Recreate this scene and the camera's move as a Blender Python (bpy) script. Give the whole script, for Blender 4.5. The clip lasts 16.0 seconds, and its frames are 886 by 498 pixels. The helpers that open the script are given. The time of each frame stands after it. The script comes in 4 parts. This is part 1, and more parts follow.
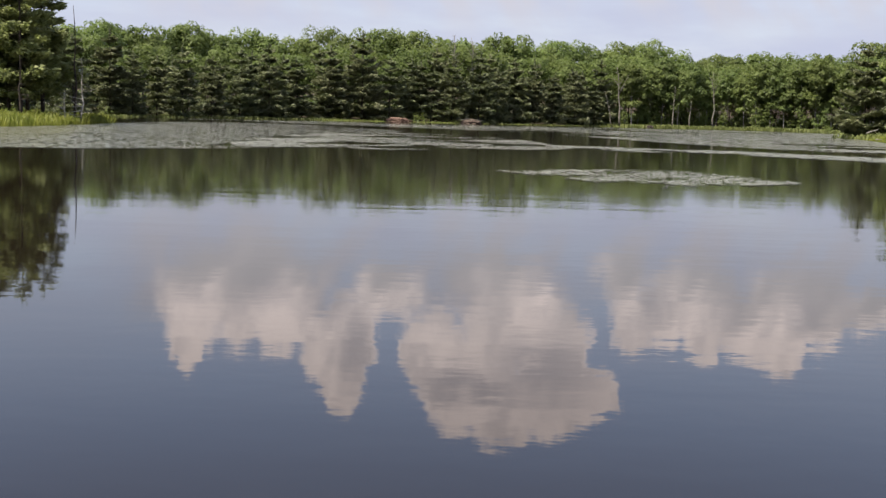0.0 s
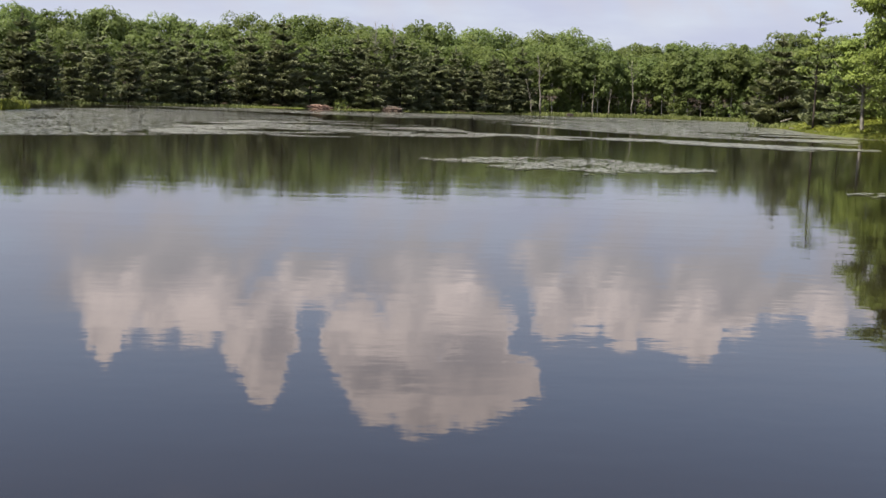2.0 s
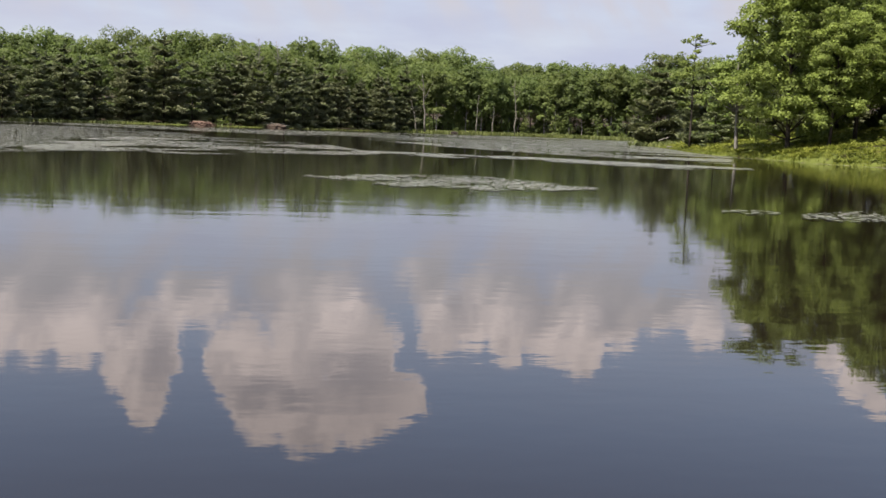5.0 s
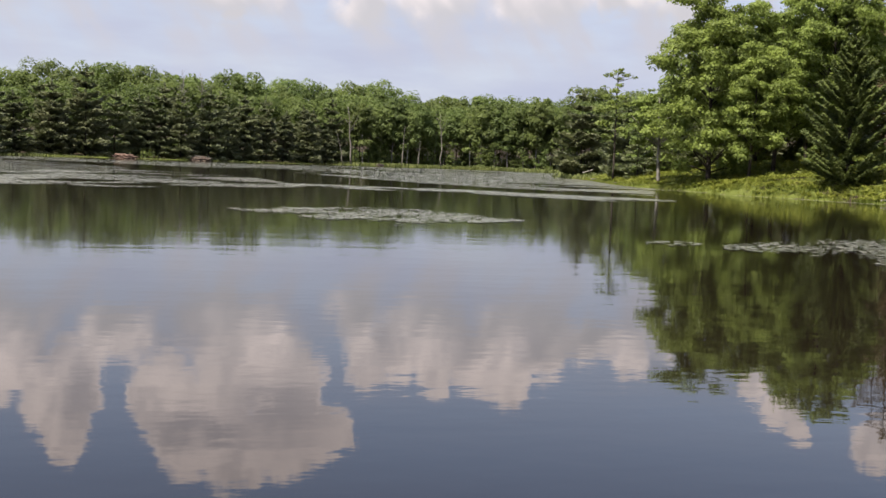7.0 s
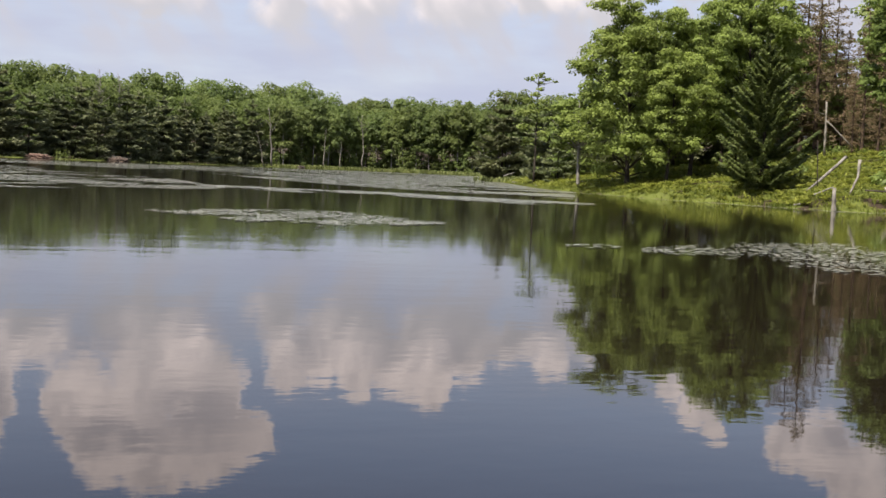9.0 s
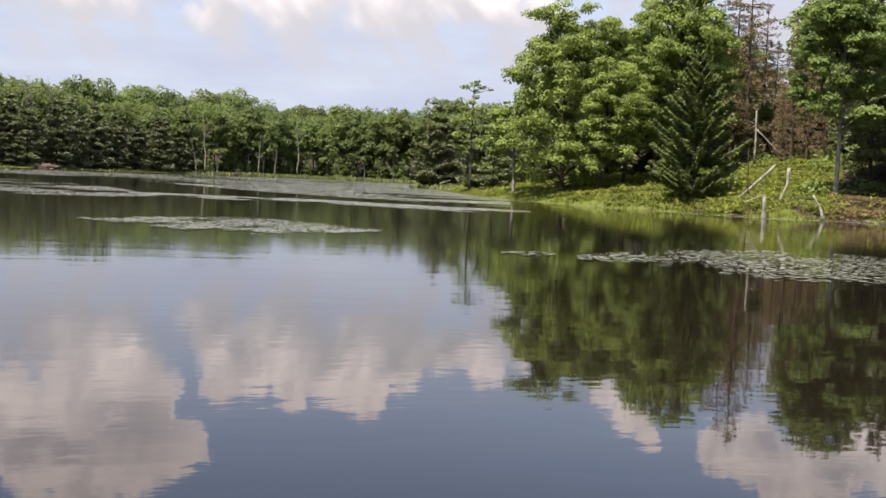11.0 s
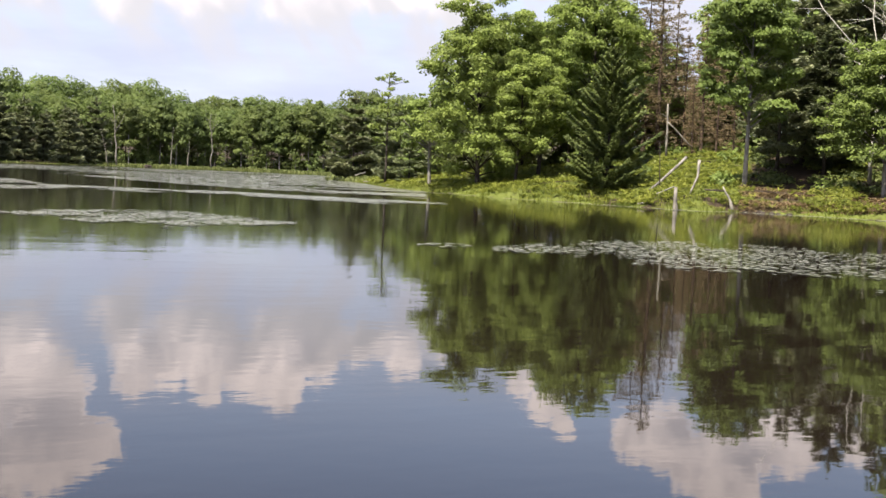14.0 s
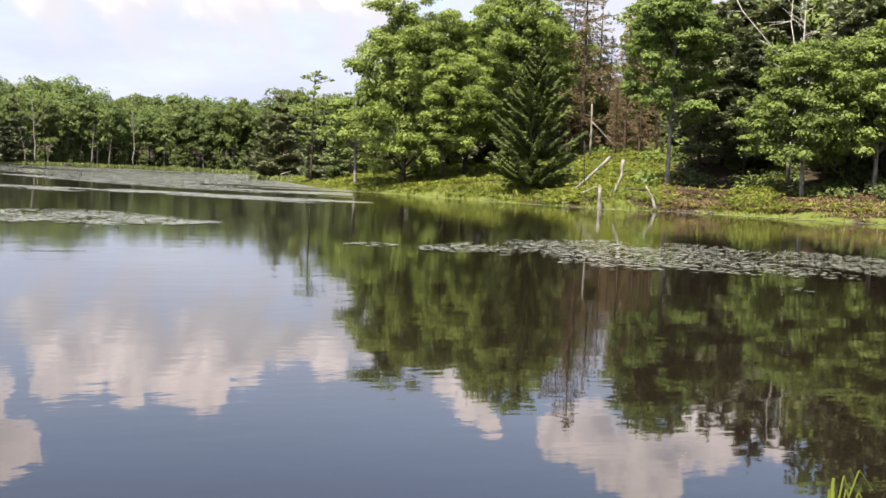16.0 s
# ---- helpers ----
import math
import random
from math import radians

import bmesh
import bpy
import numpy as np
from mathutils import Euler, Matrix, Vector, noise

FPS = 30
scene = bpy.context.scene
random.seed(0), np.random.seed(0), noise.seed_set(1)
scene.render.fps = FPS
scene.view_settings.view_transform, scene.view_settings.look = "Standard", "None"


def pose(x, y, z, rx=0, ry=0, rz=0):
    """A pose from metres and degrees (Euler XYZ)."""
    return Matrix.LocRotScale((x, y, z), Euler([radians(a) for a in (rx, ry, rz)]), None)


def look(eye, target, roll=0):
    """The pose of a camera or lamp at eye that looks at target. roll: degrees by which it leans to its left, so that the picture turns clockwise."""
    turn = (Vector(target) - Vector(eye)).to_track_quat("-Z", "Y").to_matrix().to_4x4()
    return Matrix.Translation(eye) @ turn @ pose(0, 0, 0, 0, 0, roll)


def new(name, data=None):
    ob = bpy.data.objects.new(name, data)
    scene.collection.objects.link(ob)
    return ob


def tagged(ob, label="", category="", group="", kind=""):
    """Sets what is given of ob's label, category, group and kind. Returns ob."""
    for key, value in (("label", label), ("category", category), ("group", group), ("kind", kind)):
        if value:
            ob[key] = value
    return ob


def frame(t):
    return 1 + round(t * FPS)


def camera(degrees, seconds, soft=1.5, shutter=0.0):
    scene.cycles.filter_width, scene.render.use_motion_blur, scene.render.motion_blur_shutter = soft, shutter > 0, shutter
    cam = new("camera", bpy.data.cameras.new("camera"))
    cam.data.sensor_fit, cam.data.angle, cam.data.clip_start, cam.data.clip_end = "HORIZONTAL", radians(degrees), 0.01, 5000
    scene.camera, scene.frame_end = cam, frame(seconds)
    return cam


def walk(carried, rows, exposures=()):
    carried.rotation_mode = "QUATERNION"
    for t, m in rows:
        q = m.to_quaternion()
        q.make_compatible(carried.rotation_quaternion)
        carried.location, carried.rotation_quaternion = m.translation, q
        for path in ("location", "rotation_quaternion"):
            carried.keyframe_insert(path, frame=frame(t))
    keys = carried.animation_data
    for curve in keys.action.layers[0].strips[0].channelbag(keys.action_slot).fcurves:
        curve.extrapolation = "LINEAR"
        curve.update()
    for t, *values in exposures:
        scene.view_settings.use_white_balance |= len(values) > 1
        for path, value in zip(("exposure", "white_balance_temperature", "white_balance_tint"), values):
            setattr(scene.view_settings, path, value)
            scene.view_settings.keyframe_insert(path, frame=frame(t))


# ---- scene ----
# ---------------------------------------------------------------- camera
# A camera held at eye height on the near bank, which only turns.
# seconds, heading, pitch, lean in degrees
PATH = [
    (0.0, 0.000, -6.448, -1.597),
    (0.5, -1.124, -6.518, -1.733),
    (1.0, -2.125, -6.715, -1.835),
    (1.5, -2.936, -6.882, -1.774),
    (2.0, -3.770, -6.939, -1.841),
    (2.5, -4.732, -6.954, -1.994),
    (3.0, -5.726, -6.858, -2.148),
    (3.5, -6.623, -6.650, -2.341),
    (4.0, -7.498, -6.580, -2.294),
    (6.5, -12.017, -4.439, -2.108),
    (7.0, -12.876, -4.205, -2.132),
    (7.5, -13.802, -4.001, -2.182),
    (8.0, -14.845, -3.894, -2.345),
    (8.5, -15.823, -3.924, -2.443),
    (9.0, -16.660, -3.934, -2.483),
    (11.5, -20.215, -3.409, -2.504),
    (12.0, -20.558, -3.526, -2.429),
    (12.5, -21.213, -3.648, -2.414),
    (13.0, -22.074, -3.648, -2.569),
    (13.5, -22.963, -3.668, -2.543),
    (14.0, -23.828, -3.642, -2.555),
    (14.5, -24.696, -3.647, -2.507),
    (15.0, -25.706, -3.621, -2.469),
    (15.5, -26.653, -3.618, -2.453),
    (16.0, -27.400, -3.523, -2.636),
]
EYE = 1.6
cam = camera(41.02, 16.0, soft=1.5)
walk(cam, [(t, pose(0, 0, EYE, 90 + pitch, lean, yaw)) for t, yaw, pitch, lean in PATH],
     [(0.0, 1.10), (4.0, 1.05), (8.5, 1.04), (12.0, 1.3), (16.0, 1.54)])

# ---------------------------------------------------------------- world and sun
SUN_AZ, SUN_EL = 122.0, 58.0      # degrees to the left of north (+y), and up


class Nodes:
    """Builds a node tree with few words."""

    def __init__(self, tree):
        self.tree = tree
        tree.nodes.clear()

    def add(self, kind, values=None):
        n = self.tree.nodes.new(kind)
        return self.set(n, values)

    def set(self, n, values):
        for key, value in (values or {}).items():
            if isinstance(value, bpy.types.NodeSocket):
                self.tree.links.new(value, n.inputs[key])
            else:
                n.inputs[key].default_value = value
        return n

    def math(self, op, a, b=0.0, c=0.0, clamp=False):
        n = self.add("ShaderNodeMath")
        n.operation, n.use_clamp = op, clamp
        return self.set(n, {0: a, 1: b, 2: c}).outputs[0]

    def vec(self, op, a, b=(0, 0, 0)):
        n = self.add("ShaderNodeVectorMath")
        n.operation = op
        self.set(n, {0: a, 1: b})
        return n.outputs["Value" if op in ("LENGTH", "DOT_PRODUCT") else "Vector"]

    def ramp(self, x, lo, hi, a=0.0, b=1.0, smooth=True):
        n = self.add("ShaderNodeMapRange")
        n.interpolation_type = "SMOOTHSTEP" if smooth else "LINEAR"
        return self.set(n, {0: x, 1: lo, 2: hi, 3: a, 4: b}).outputs[0]

    def mix(self, f, a, b):
        n = self.add("ShaderNodeMix")
        n.data_type = "RGBA"
        for slot, v in ((0, f), (6, a), (7, b)):
            if isinstance(v, bpy.types.NodeSocket):
                self.tree.links.new(v, n.inputs[slot])
            else:
                n.inputs[slot].default_value = v if slot == 0 else (*v, 1)
        return n.outputs[2]

    def noise(self, vector, scale, detail=3.0, rough=0.5):
        return self.add("ShaderNodeTexNoise", {"Vector": vector, "Scale": scale, "Detail": detail, "Roughness": rough})


# cumulus clouds, lobe by lobe: heading, elevation, half width, half height, in degrees
LONG_CLOUD = [(11.8, 8.8, 2.2, 2.8), (9.5, 9.1, 2.4, 2.5), (7.3, 9.3, 2.2, 2.6), (12.0, 11.3, 0.8, 1.1), (5.6, 11.2, 1.2, 2.0), (4.6, 12.7, 1.3, 2.0),
              (4.3, 10.5, 1.5, 2.2), (2.4, 8.4, 2.2, 1.8), (9.4, 7.6, 5.0, 2.5)]
ROUND_CLOUD = [(0.3, 11.3, 1.8, 2.3), (-1.8, 13.0, 2.8, 2.7), (-3.2, 13.9, 2.1, 2.1), (-5.6, 13.4, 2.7, 2.1), (-7.3, 13.2, 1.7, 1.8), (-8.3, 13.4, 0.9, 0.8), (-6.1, 10.7, 1.5, 2.2), (-3.6, 9.5, 3.2, 3.0), (-2.6, 7.8, 3.6, 2.0)]
RAGGED_CLOUD = [(-8.9, 7.0, 2.0, 1.2), (-9.1, 7.9, 1.4, 1.0), (-9.3, 9.4, 1.3, 1.9), (-11.0, 9.0, 1.7, 1.9), (-12.8, 9.5, 1.2, 2.0), (-15.4, 9.3, 1.8, 2.1), (-16.6, 10.2, 1.0, 1.8),
                (-18.2, 9.0, 1.5, 1.7), (-19.8, 8.5, 1.4, 1.3), (-22.3, 8.5, 1.2, 1.7), (-24.0, 7.6, 1.8, 1.5), (-2.6, 6.6, 1.2, 0.8), (-14.0, 9.0, 1.6, 1.8), (-12.0, 8.0, 3.2, 2.0), (-17.0, 7.9, 3.6, 2.0), (-20.6, 8.1, 2.0, 1.2)]
EAST_CLOUD = [(-28.0, 10.0, 0.9, 0.8), (-29.2, 10.9, 1.0, 0.8), (-30.2, 11.7, 0.7, 0.6), (-33.6, 12.2, 1.1, 1.4), (-35.2, 12.0, 1.7, 1.9), (-37.5, 13.0, 2.5, 1.9),
              (-38.6, 14.0, 1.4, 1.2), (-40.6, 11.8, 2.0, 1.7), (-42.0, 10.6, 1.5, 1.3), (-43.9, 11.6, 0.8, 1.0)]
CLOUDS = LONG_CLOUD + ROUND_CLOUD + RAGGED_CLOUD + EAST_CLOUD
# their grey hollows
HOLLOWS = [(4.0, 11.2, 0.9, 2.2), (5.4, 9.2, 1.5, 1.3), (-0.8, 13.0, 1.8, 1.0), (-5.5, 12.1, 3.2, 2.0), (-2.6, 13.3, 2.2, 0.7), (-0.6, 8.4, 1.6, 1.8), (-10.6, 8.6, 0.7, 1.0),
           (-14.2, 8.4, 1.0, 1.6), (-17.5, 8.6, 1.0, 1.4), (8.7, 8.0, 1.6, 1.3), (-36.0, 11.4, 1.5, 1.0), (-39.2, 12.6, 1.6, 0.9)]


def make_world():
    world = bpy.data.worlds.new("sky")
    scene.world = world
    world.use_nodes = True
    n = Nodes(world.node_tree)
    way = n.add("ShaderNodeTexCoord").outputs["Generated"]
    xyz = n.add("ShaderNodeSeparateXYZ", {0: way})
    heading = n.math("MULTIPLY", n.math("ARCTAN2", n.math("MULTIPLY", xyz.outputs[0], -1.0), xyz.outputs[1]), 57.2958)
    height = n.math("MULTIPLY", n.math("ARCSINE", xyz.outputs[2]), 57.2958)
    place = n.add("ShaderNodeCombineXYZ", {0: heading, 1: height}).outputs[0]
    grain = n.add("ShaderNodeMapping", {"Vector": place, "Location": (3.7, 1.9, 0.43), "Rotation": (0.5, 0.4, 0.7)}).outputs[0]
    # billows: warp the cloud shapes at two scales
    big = n.vec("SUBTRACT", n.noise(grain, 0.35, 2.0).outputs["Color"], (0.5, 0.5, 0.5))
    small = n.vec("SUBTRACT", n.noise(grain, 1.3, 4.0, 0.55).outputs["Color"], (0.5, 0.5, 0.5))
    warped = n.vec("ADD", n.vec("ADD", place, n.vec("MULTIPLY", big, (1.1, 0.9, 0))), n.vec("MULTIPLY", small, (1.5, 1.4, 0)))
    field = None
    for az, el, ra, re in CLOUDS:
        d = n.vec("LENGTH", n.vec("MULTIPLY", n.vec("SUBTRACT", warped, (az, el, 0)), (1 / ra, 1 / re, 0)))
        one = n.math("SUBTRACT", 1.0, d)
        field = one if field is None else n.math("SMOOTH_MAX", field, one, 0.12)
    # scattered clouds over the rest of the sky, above and behind
    rest = n.noise(n.vec("MULTIPLY", way, (1, 1, 2.2)), 3.2, 5.0, 0.55).outputs["Fac"]
    away = n.math("MAXIMUM", n.ramp(height, 17.5, 24.0), n.ramp(n.math("ABSOLUTE", n.math("ADD", heading, 13.0)), 36.0, 44.0))
    rest = n.math("MULTIPLY", n.ramp(rest, 0.5, 0.62), away)
    puff = n.noise(grain, 0.9, 5.0, 0.55).outputs["Fac"]
    soft = n.ramp(height, 11.5, 6.0, 0.22, 0.75)
    mask = n.ramp(n.math("ADD", field, n.math("MULTIPLY", n.math("SUBTRACT", puff, 0.5), 0.5)), -0.02, soft)
    # white rims, greyer hearts
    hollow = None
    for az, el, ra, re in HOLLOWS:
        d = n.vec("LENGTH", n.vec("MULTIPLY", n.vec("SUBTRACT", warped, (az, el, 0)), (1 / ra, 1 / re, 0)))
        one = n.ramp(d, 1.6, 0.1)
        hollow = one if hollow is None else n.math("MAXIMUM", hollow, one)
    mottle = n.ramp(n.noise(n.vec("MULTIPLY", grain, (1.0, 0.7, 1.0)), 0.75, 3.0, 0.55).outputs["Fac"], 0.42, 0.66, 0.0, 0.55)
    heart = n.math("MULTIPLY", n.math("MAXIMUM", hollow, mottle), n.ramp(field, 0.05, 0.3))
    white = n.mix(heart, CLOUD_WHITE, CLOUD_GREY)
    white = n.vec("MULTIPLY", white, (1.08, 1.08, 1.08))
    reach = n.math("ADD", height, n.math("MULTIPLY", n.math("SUBTRACT", n.noise(n.vec("MULTIPLY", grain, (1.0, 0.4, 1.0)), 0.6, 2.0).outputs["Fac"], 0.5), 5.0))
    white = n.mix(n.ramp(reach, 6.7, 10.4), LOW_CLOUD, white)      # the tops stand in full sun, the low ones in haze
    sky = n.add("ShaderNodeTexSky")
    sky.sky_type, sky.sun_disc = "NISHITA", False
    sky.sun_elevation, sky.sun_rotation = radians(SUN_EL), radians(360 - SUN_AZ)
    sky.air_density, sky.dust_density, sky.ozone_density = 1.0, 1.0, 1.2
    blue = n.vec("MULTIPLY", sky.outputs[0], (SKY * 1.1, SKY * 1.0, SKY * 1.02))
    # thin white veil that thickens towards the horizon
    streak = n.noise(n.vec("MULTIPLY", place, (0.25, 1.0, 0)), 0.5, 4.0).outputs["Fac"]
    veil = n.math("MULTIPLY", n.ramp(height, 16.0, 5.0, 0.1, 1.0), n.ramp(streak, 0.25, 0.7, 0.66, 1.0), clamp=True)
    c = n.mix(veil, blue, VEIL)
    # soft bright haze between the cumulus
    band = n.math("MULTIPLY", n.ramp(height, 11.0, 8.6), n.ramp(height, 3.0, 6.0))
    band = n.math("MULTIPLY", band, n.math("MULTIPLY", n.ramp(heading, 16.5, 13.0), n.ramp(n.math("ABSOLUTE", n.math("ADD", heading, 7.4)), 0.5, 1.8, 0.45, 1.0)))
    wisp = n.noise(n.vec("MULTIPLY", grain, (1.0, 0.45, 1.0)), 0.55, 3.0).outputs["Fac"]
    c = n.mix(n.math("MULTIPLY", band, n.ramp(wisp, 0.36, 0.66, 0.12, 1.0)), c, HAZE)
    c = n.mix(n.math("MAXIMUM", mask, n.math("MULTIPLY", rest, 0.9)), c, white)
    back = n.add("ShaderNodeBackground", {"Color": c, "Strength": 0.62})
    out = n.add("ShaderNodeOutputWorld")
    n.tree.links.new(back.outputs[0], out.inputs[0])


SKY, LOW_CLOUD = 0.148, (0.51, 0.495, 0.525)
CLOUD_WHITE, CLOUD_GREY, VEIL, HAZE = (1.06, 0.92, 0.885), (0.58, 0.54, 0.57), (0.432, 0.46, 0.585), (0.49, 0.487, 0.55)
make_world()
sun = new("sun", bpy.data.lights.new("sun", "SUN"))
sun.data.energy, sun.data.angle, sun.data.color = 5.0, radians(0.6), (1.0, 0.94, 0.83)
a, e = radians(SUN_AZ), radians(SUN_EL)
sun.matrix_world = look((-60 * math.sin(a) * math.cos(e), 60 * math.cos(a) * math.cos(e), 60 * math.sin(e)), (0, 0, 0))

# ---------------------------------------------------------------- materials


def material(name):
    m = bpy.data.materials.new(name)
    m.use_nodes = True
    n = Nodes(m.node_tree)
    out = n.add("ShaderNodeOutputMaterial")
    return m, n, out


def leaf_material(name, dark, light, thin=0.35, rough=0.55, tones=(0.84, 1.12), hues=(0.496, 0.51)):
    """Foliage: each leaf or needle spray has its own tone, each plant a tint; light shines through."""
    m, n, out = material(name)
    own = n.add("ShaderNodeNewGeometry").outputs["Random Per Island"]
    plant = n.add("ShaderNodeObjectInfo").outputs["Random"]
    where = n.add("ShaderNodeTexCoord").outputs["Object"]
    patch = n.noise(where, 0.6, 2.0).outputs["Fac"]
    f = n.math("ADD", n.math("MULTIPLY", own, 0.36), n.math("MULTIPLY", n.ramp(patch, 0.3, 0.7), 0.64))
    c = n.mix(f, dark, light)
    hue = n.add("ShaderNodeHueSaturation", {"Hue": n.ramp(plant, 0, 1, *hues, False), "Saturation": 1.0,
                                            "Value": n.ramp(n.math("FRACT", n.math("MULTIPLY", plant, 7.3)), 0, 1, *tones, False), "Color": c})
    p = n.add("ShaderNodeBsdfPrincipled", {"Base Color": hue.outputs[0], "Roughness": rough, "Specular IOR Level": 0.22})
    t = n.add("ShaderNodeBsdfTranslucent", {"Color": n.mix(0.3, hue.outputs[0], (0.165, 0.236, 0.036))})
    s = n.add("ShaderNodeMixShader", {0: thin, 1: p.outputs[0], 2: t.outputs[0]})
    n.tree.links.new(s.outputs[0], out.inputs[0])
    return m


def bark_material(name, dark, light, scale=6.0, streak=0.25, rough=0.9):
    m, n, out = material(name)
    where = n.add("ShaderNodeTexCoord").outputs["Object"]
    long = n.vec("MULTIPLY", where, (1, 1, streak))
    grain = n.noise(long, scale, 5.0, 0.65).outputs["Fac"]
    blotch = n.noise(where, scale * 0.25, 3.0).outputs["Fac"]
    c = n.mix(n.ramp(n.math("ADD", n.math("MULTIPLY", grain, 0.6), n.math("MULTIPLY", blotch, 0.4)), 0.35, 0.65), dark, light)
    b = n.add("ShaderNodeBump", {"Strength": 0.5, "Distance": 0.03, "Height": grain})
    p = n.add("ShaderNodeBsdfPrincipled", {"Base Color": c, "Roughness": rough, "Normal": b.outputs[0], "Specular IOR Level": 0.2})
    n.tree.links.new(p.outputs[0], out.inputs[0])
    return m


def ground_material():
    m, n, out = material("ground")
    where = n.add("ShaderNodeTexCoord").outputs["Object"]
    f = n.noise(where, 0.35, 5.0, 0.6).outputs["Fac"]
    g = n.noise(where, 4.0, 4.0, 0.65).outputs["Fac"]
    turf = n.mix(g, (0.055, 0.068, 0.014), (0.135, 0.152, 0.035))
    # litter coloured darker than dry leaves, with the woods' shade put in
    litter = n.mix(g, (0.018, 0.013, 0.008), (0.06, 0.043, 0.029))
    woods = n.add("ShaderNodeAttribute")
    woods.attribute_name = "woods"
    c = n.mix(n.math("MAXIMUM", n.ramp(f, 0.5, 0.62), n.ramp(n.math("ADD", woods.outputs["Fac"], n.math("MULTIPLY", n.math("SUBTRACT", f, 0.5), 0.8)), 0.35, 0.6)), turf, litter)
    b = n.add("ShaderNodeBump", {"Strength": 0.8, "Distance": 0.12, "Height": g})
    p = n.add("ShaderNodeBsdfPrincipled", {"Base Color": c, "Roughness": 0.95, "Normal": b.outputs[0], "Specular IOR Level": 0.1})
    n.tree.links.new(p.outputs[0], out.inputs[0])
    return m


def soil_material(name, dark, light):
    m, n, out = material(name)
    where = n.add("ShaderNodeTexCoord").outputs["Object"]
    g = n.noise(where, 3.0, 5.0, 0.7).outputs["Fac"]
    c = n.mix(n.ramp(g, 0.3, 0.7), dark, light)
    b = n.add("ShaderNodeBump", {"Strength": 0.8, "Distance": 0.1, "Height": g})
    p = n.add("ShaderNodeBsdfPrincipled", {"Base Color": c, "Roughness": 0.95, "Normal": b.outputs[0], "Specular IOR Level": 0.1})
    n.tree.links.new(p.outputs[0], out.inputs[0])
    return m


def water_material():
    """Still, dark pond water with faint ripples, in patches."""
    m, n, out = material("pond_water")
    where = n.add("ShaderNodeTexCoord").outputs["Object"]
    turned = n.add("ShaderNodeMapping", {"Vector": where, "Rotation": (0, 0, radians(14)), "Scale": (0.28, 1.0, 1.0)}).outputs[0]
    long = n.noise(turned, 1.1, 2.0, 0.5).outputs["Fac"]
    small = n.add("ShaderNodeMapping", {"Vector": where, "Rotation": (0, 0, radians(-9)), "Scale": (0.65, 1.0, 1.0)}).outputs[0]
    fine = n.noise(small, 5.0, 2.0, 0.5).outputs["Fac"]
    patch = n.ramp(n.noise(where, 0.06, 2.0).outputs["Fac"], 0.35, 0.7, 0.5, 1.3)
    h = n.math("MULTIPLY", n.math("ADD", n.math("MULTIPLY", long, 0.8), n.math("MULTIPLY", fine, 0.26)), patch)
    b = n.add("ShaderNodeBump", {"Strength": 1.0, "Distance": RIPPLE, "Height": h})
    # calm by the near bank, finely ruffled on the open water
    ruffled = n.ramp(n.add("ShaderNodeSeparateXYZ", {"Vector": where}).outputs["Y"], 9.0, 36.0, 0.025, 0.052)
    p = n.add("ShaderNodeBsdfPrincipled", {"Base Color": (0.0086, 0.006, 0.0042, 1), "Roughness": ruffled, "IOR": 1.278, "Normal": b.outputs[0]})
    n.tree.links.new(p.outputs[0], out.inputs[0])
    return m


def pad_material():
    m, n, out = material("lily_pad")
    own = n.add("ShaderNodeNewGeometry").outputs["Random Per Island"]
    one = n.add("ShaderNodeObjectInfo").outputs["Random"]
    c = n.mix(n.math("FRACT", n.math("ADD", own, one)), (0.112, 0.114, 0.078), (0.235, 0.232, 0.166))
    p = n.add("ShaderNodeBsdfPrincipled", {"Base Color": c, "Roughness": 0.36, "Specular IOR Level": 0.5})
    n.tree.links.new(p.outputs[0], out.inputs[0])
    return m


RIPPLE = 0.0042
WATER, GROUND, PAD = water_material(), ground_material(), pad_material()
OAK_LEAF = leaf_material("oak_leaves", (0.07, 0.093, 0.023), (0.205, 0.255, 0.057), 0.36, 0.55, (0.94, 1.14))
# dark tone raised and light tone lowered: aerial haze mixed into the leaf colour
FAR_LEAF = leaf_material("haze_toned_leaves", (0.08, 0.106, 0.033), (0.172, 0.212, 0.06), 0.46, 0.55, (0.74, 1.12), (0.492, 0.512))
PINE_LEAF = leaf_material("pine_needles", (0.076, 0.094, 0.05), (0.235, 0.262, 0.13), 0.27, 0.55, (0.75, 1.15), (0.485, 0.51))
DARK_PINE = leaf_material("dark_pine_needles", (0.05, 0.06, 0.034), (0.2, 0.212, 0.108), 0.24, 0.55, (0.78, 1.2), (0.485, 0.508))
YELLOW_PINE = leaf_material("yellowing_pine_needles", (0.09, 0.1, 0.04), (0.30, 0.31, 0.12), 0.35)
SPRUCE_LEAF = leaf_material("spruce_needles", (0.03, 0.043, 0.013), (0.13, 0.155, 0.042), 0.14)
DEAD_LEAF = leaf_material("dead_needles", (0.09, 0.062, 0.036), (0.25, 0.175, 0.105), 0.25)
MAPLE_LEAF = leaf_material("maple_leaves", (0.104, 0.132, 0.032), (0.25, 0.31, 0.066), 0.4, 0.55, (0.96, 1.12))
FERN_LEAF = leaf_material("fern_fronds", (0.1, 0.116, 0.018), (0.25, 0.258, 0.047), 0.42)
MARSH_LEAF = leaf_material("marsh_grass", (0.095, 0.115, 0.036), (0.225, 0.245, 0.08))
REED_LEAF = leaf_material("reed_blades", (0.087, 0.112, 0.014), (0.236, 0.242, 0.043))
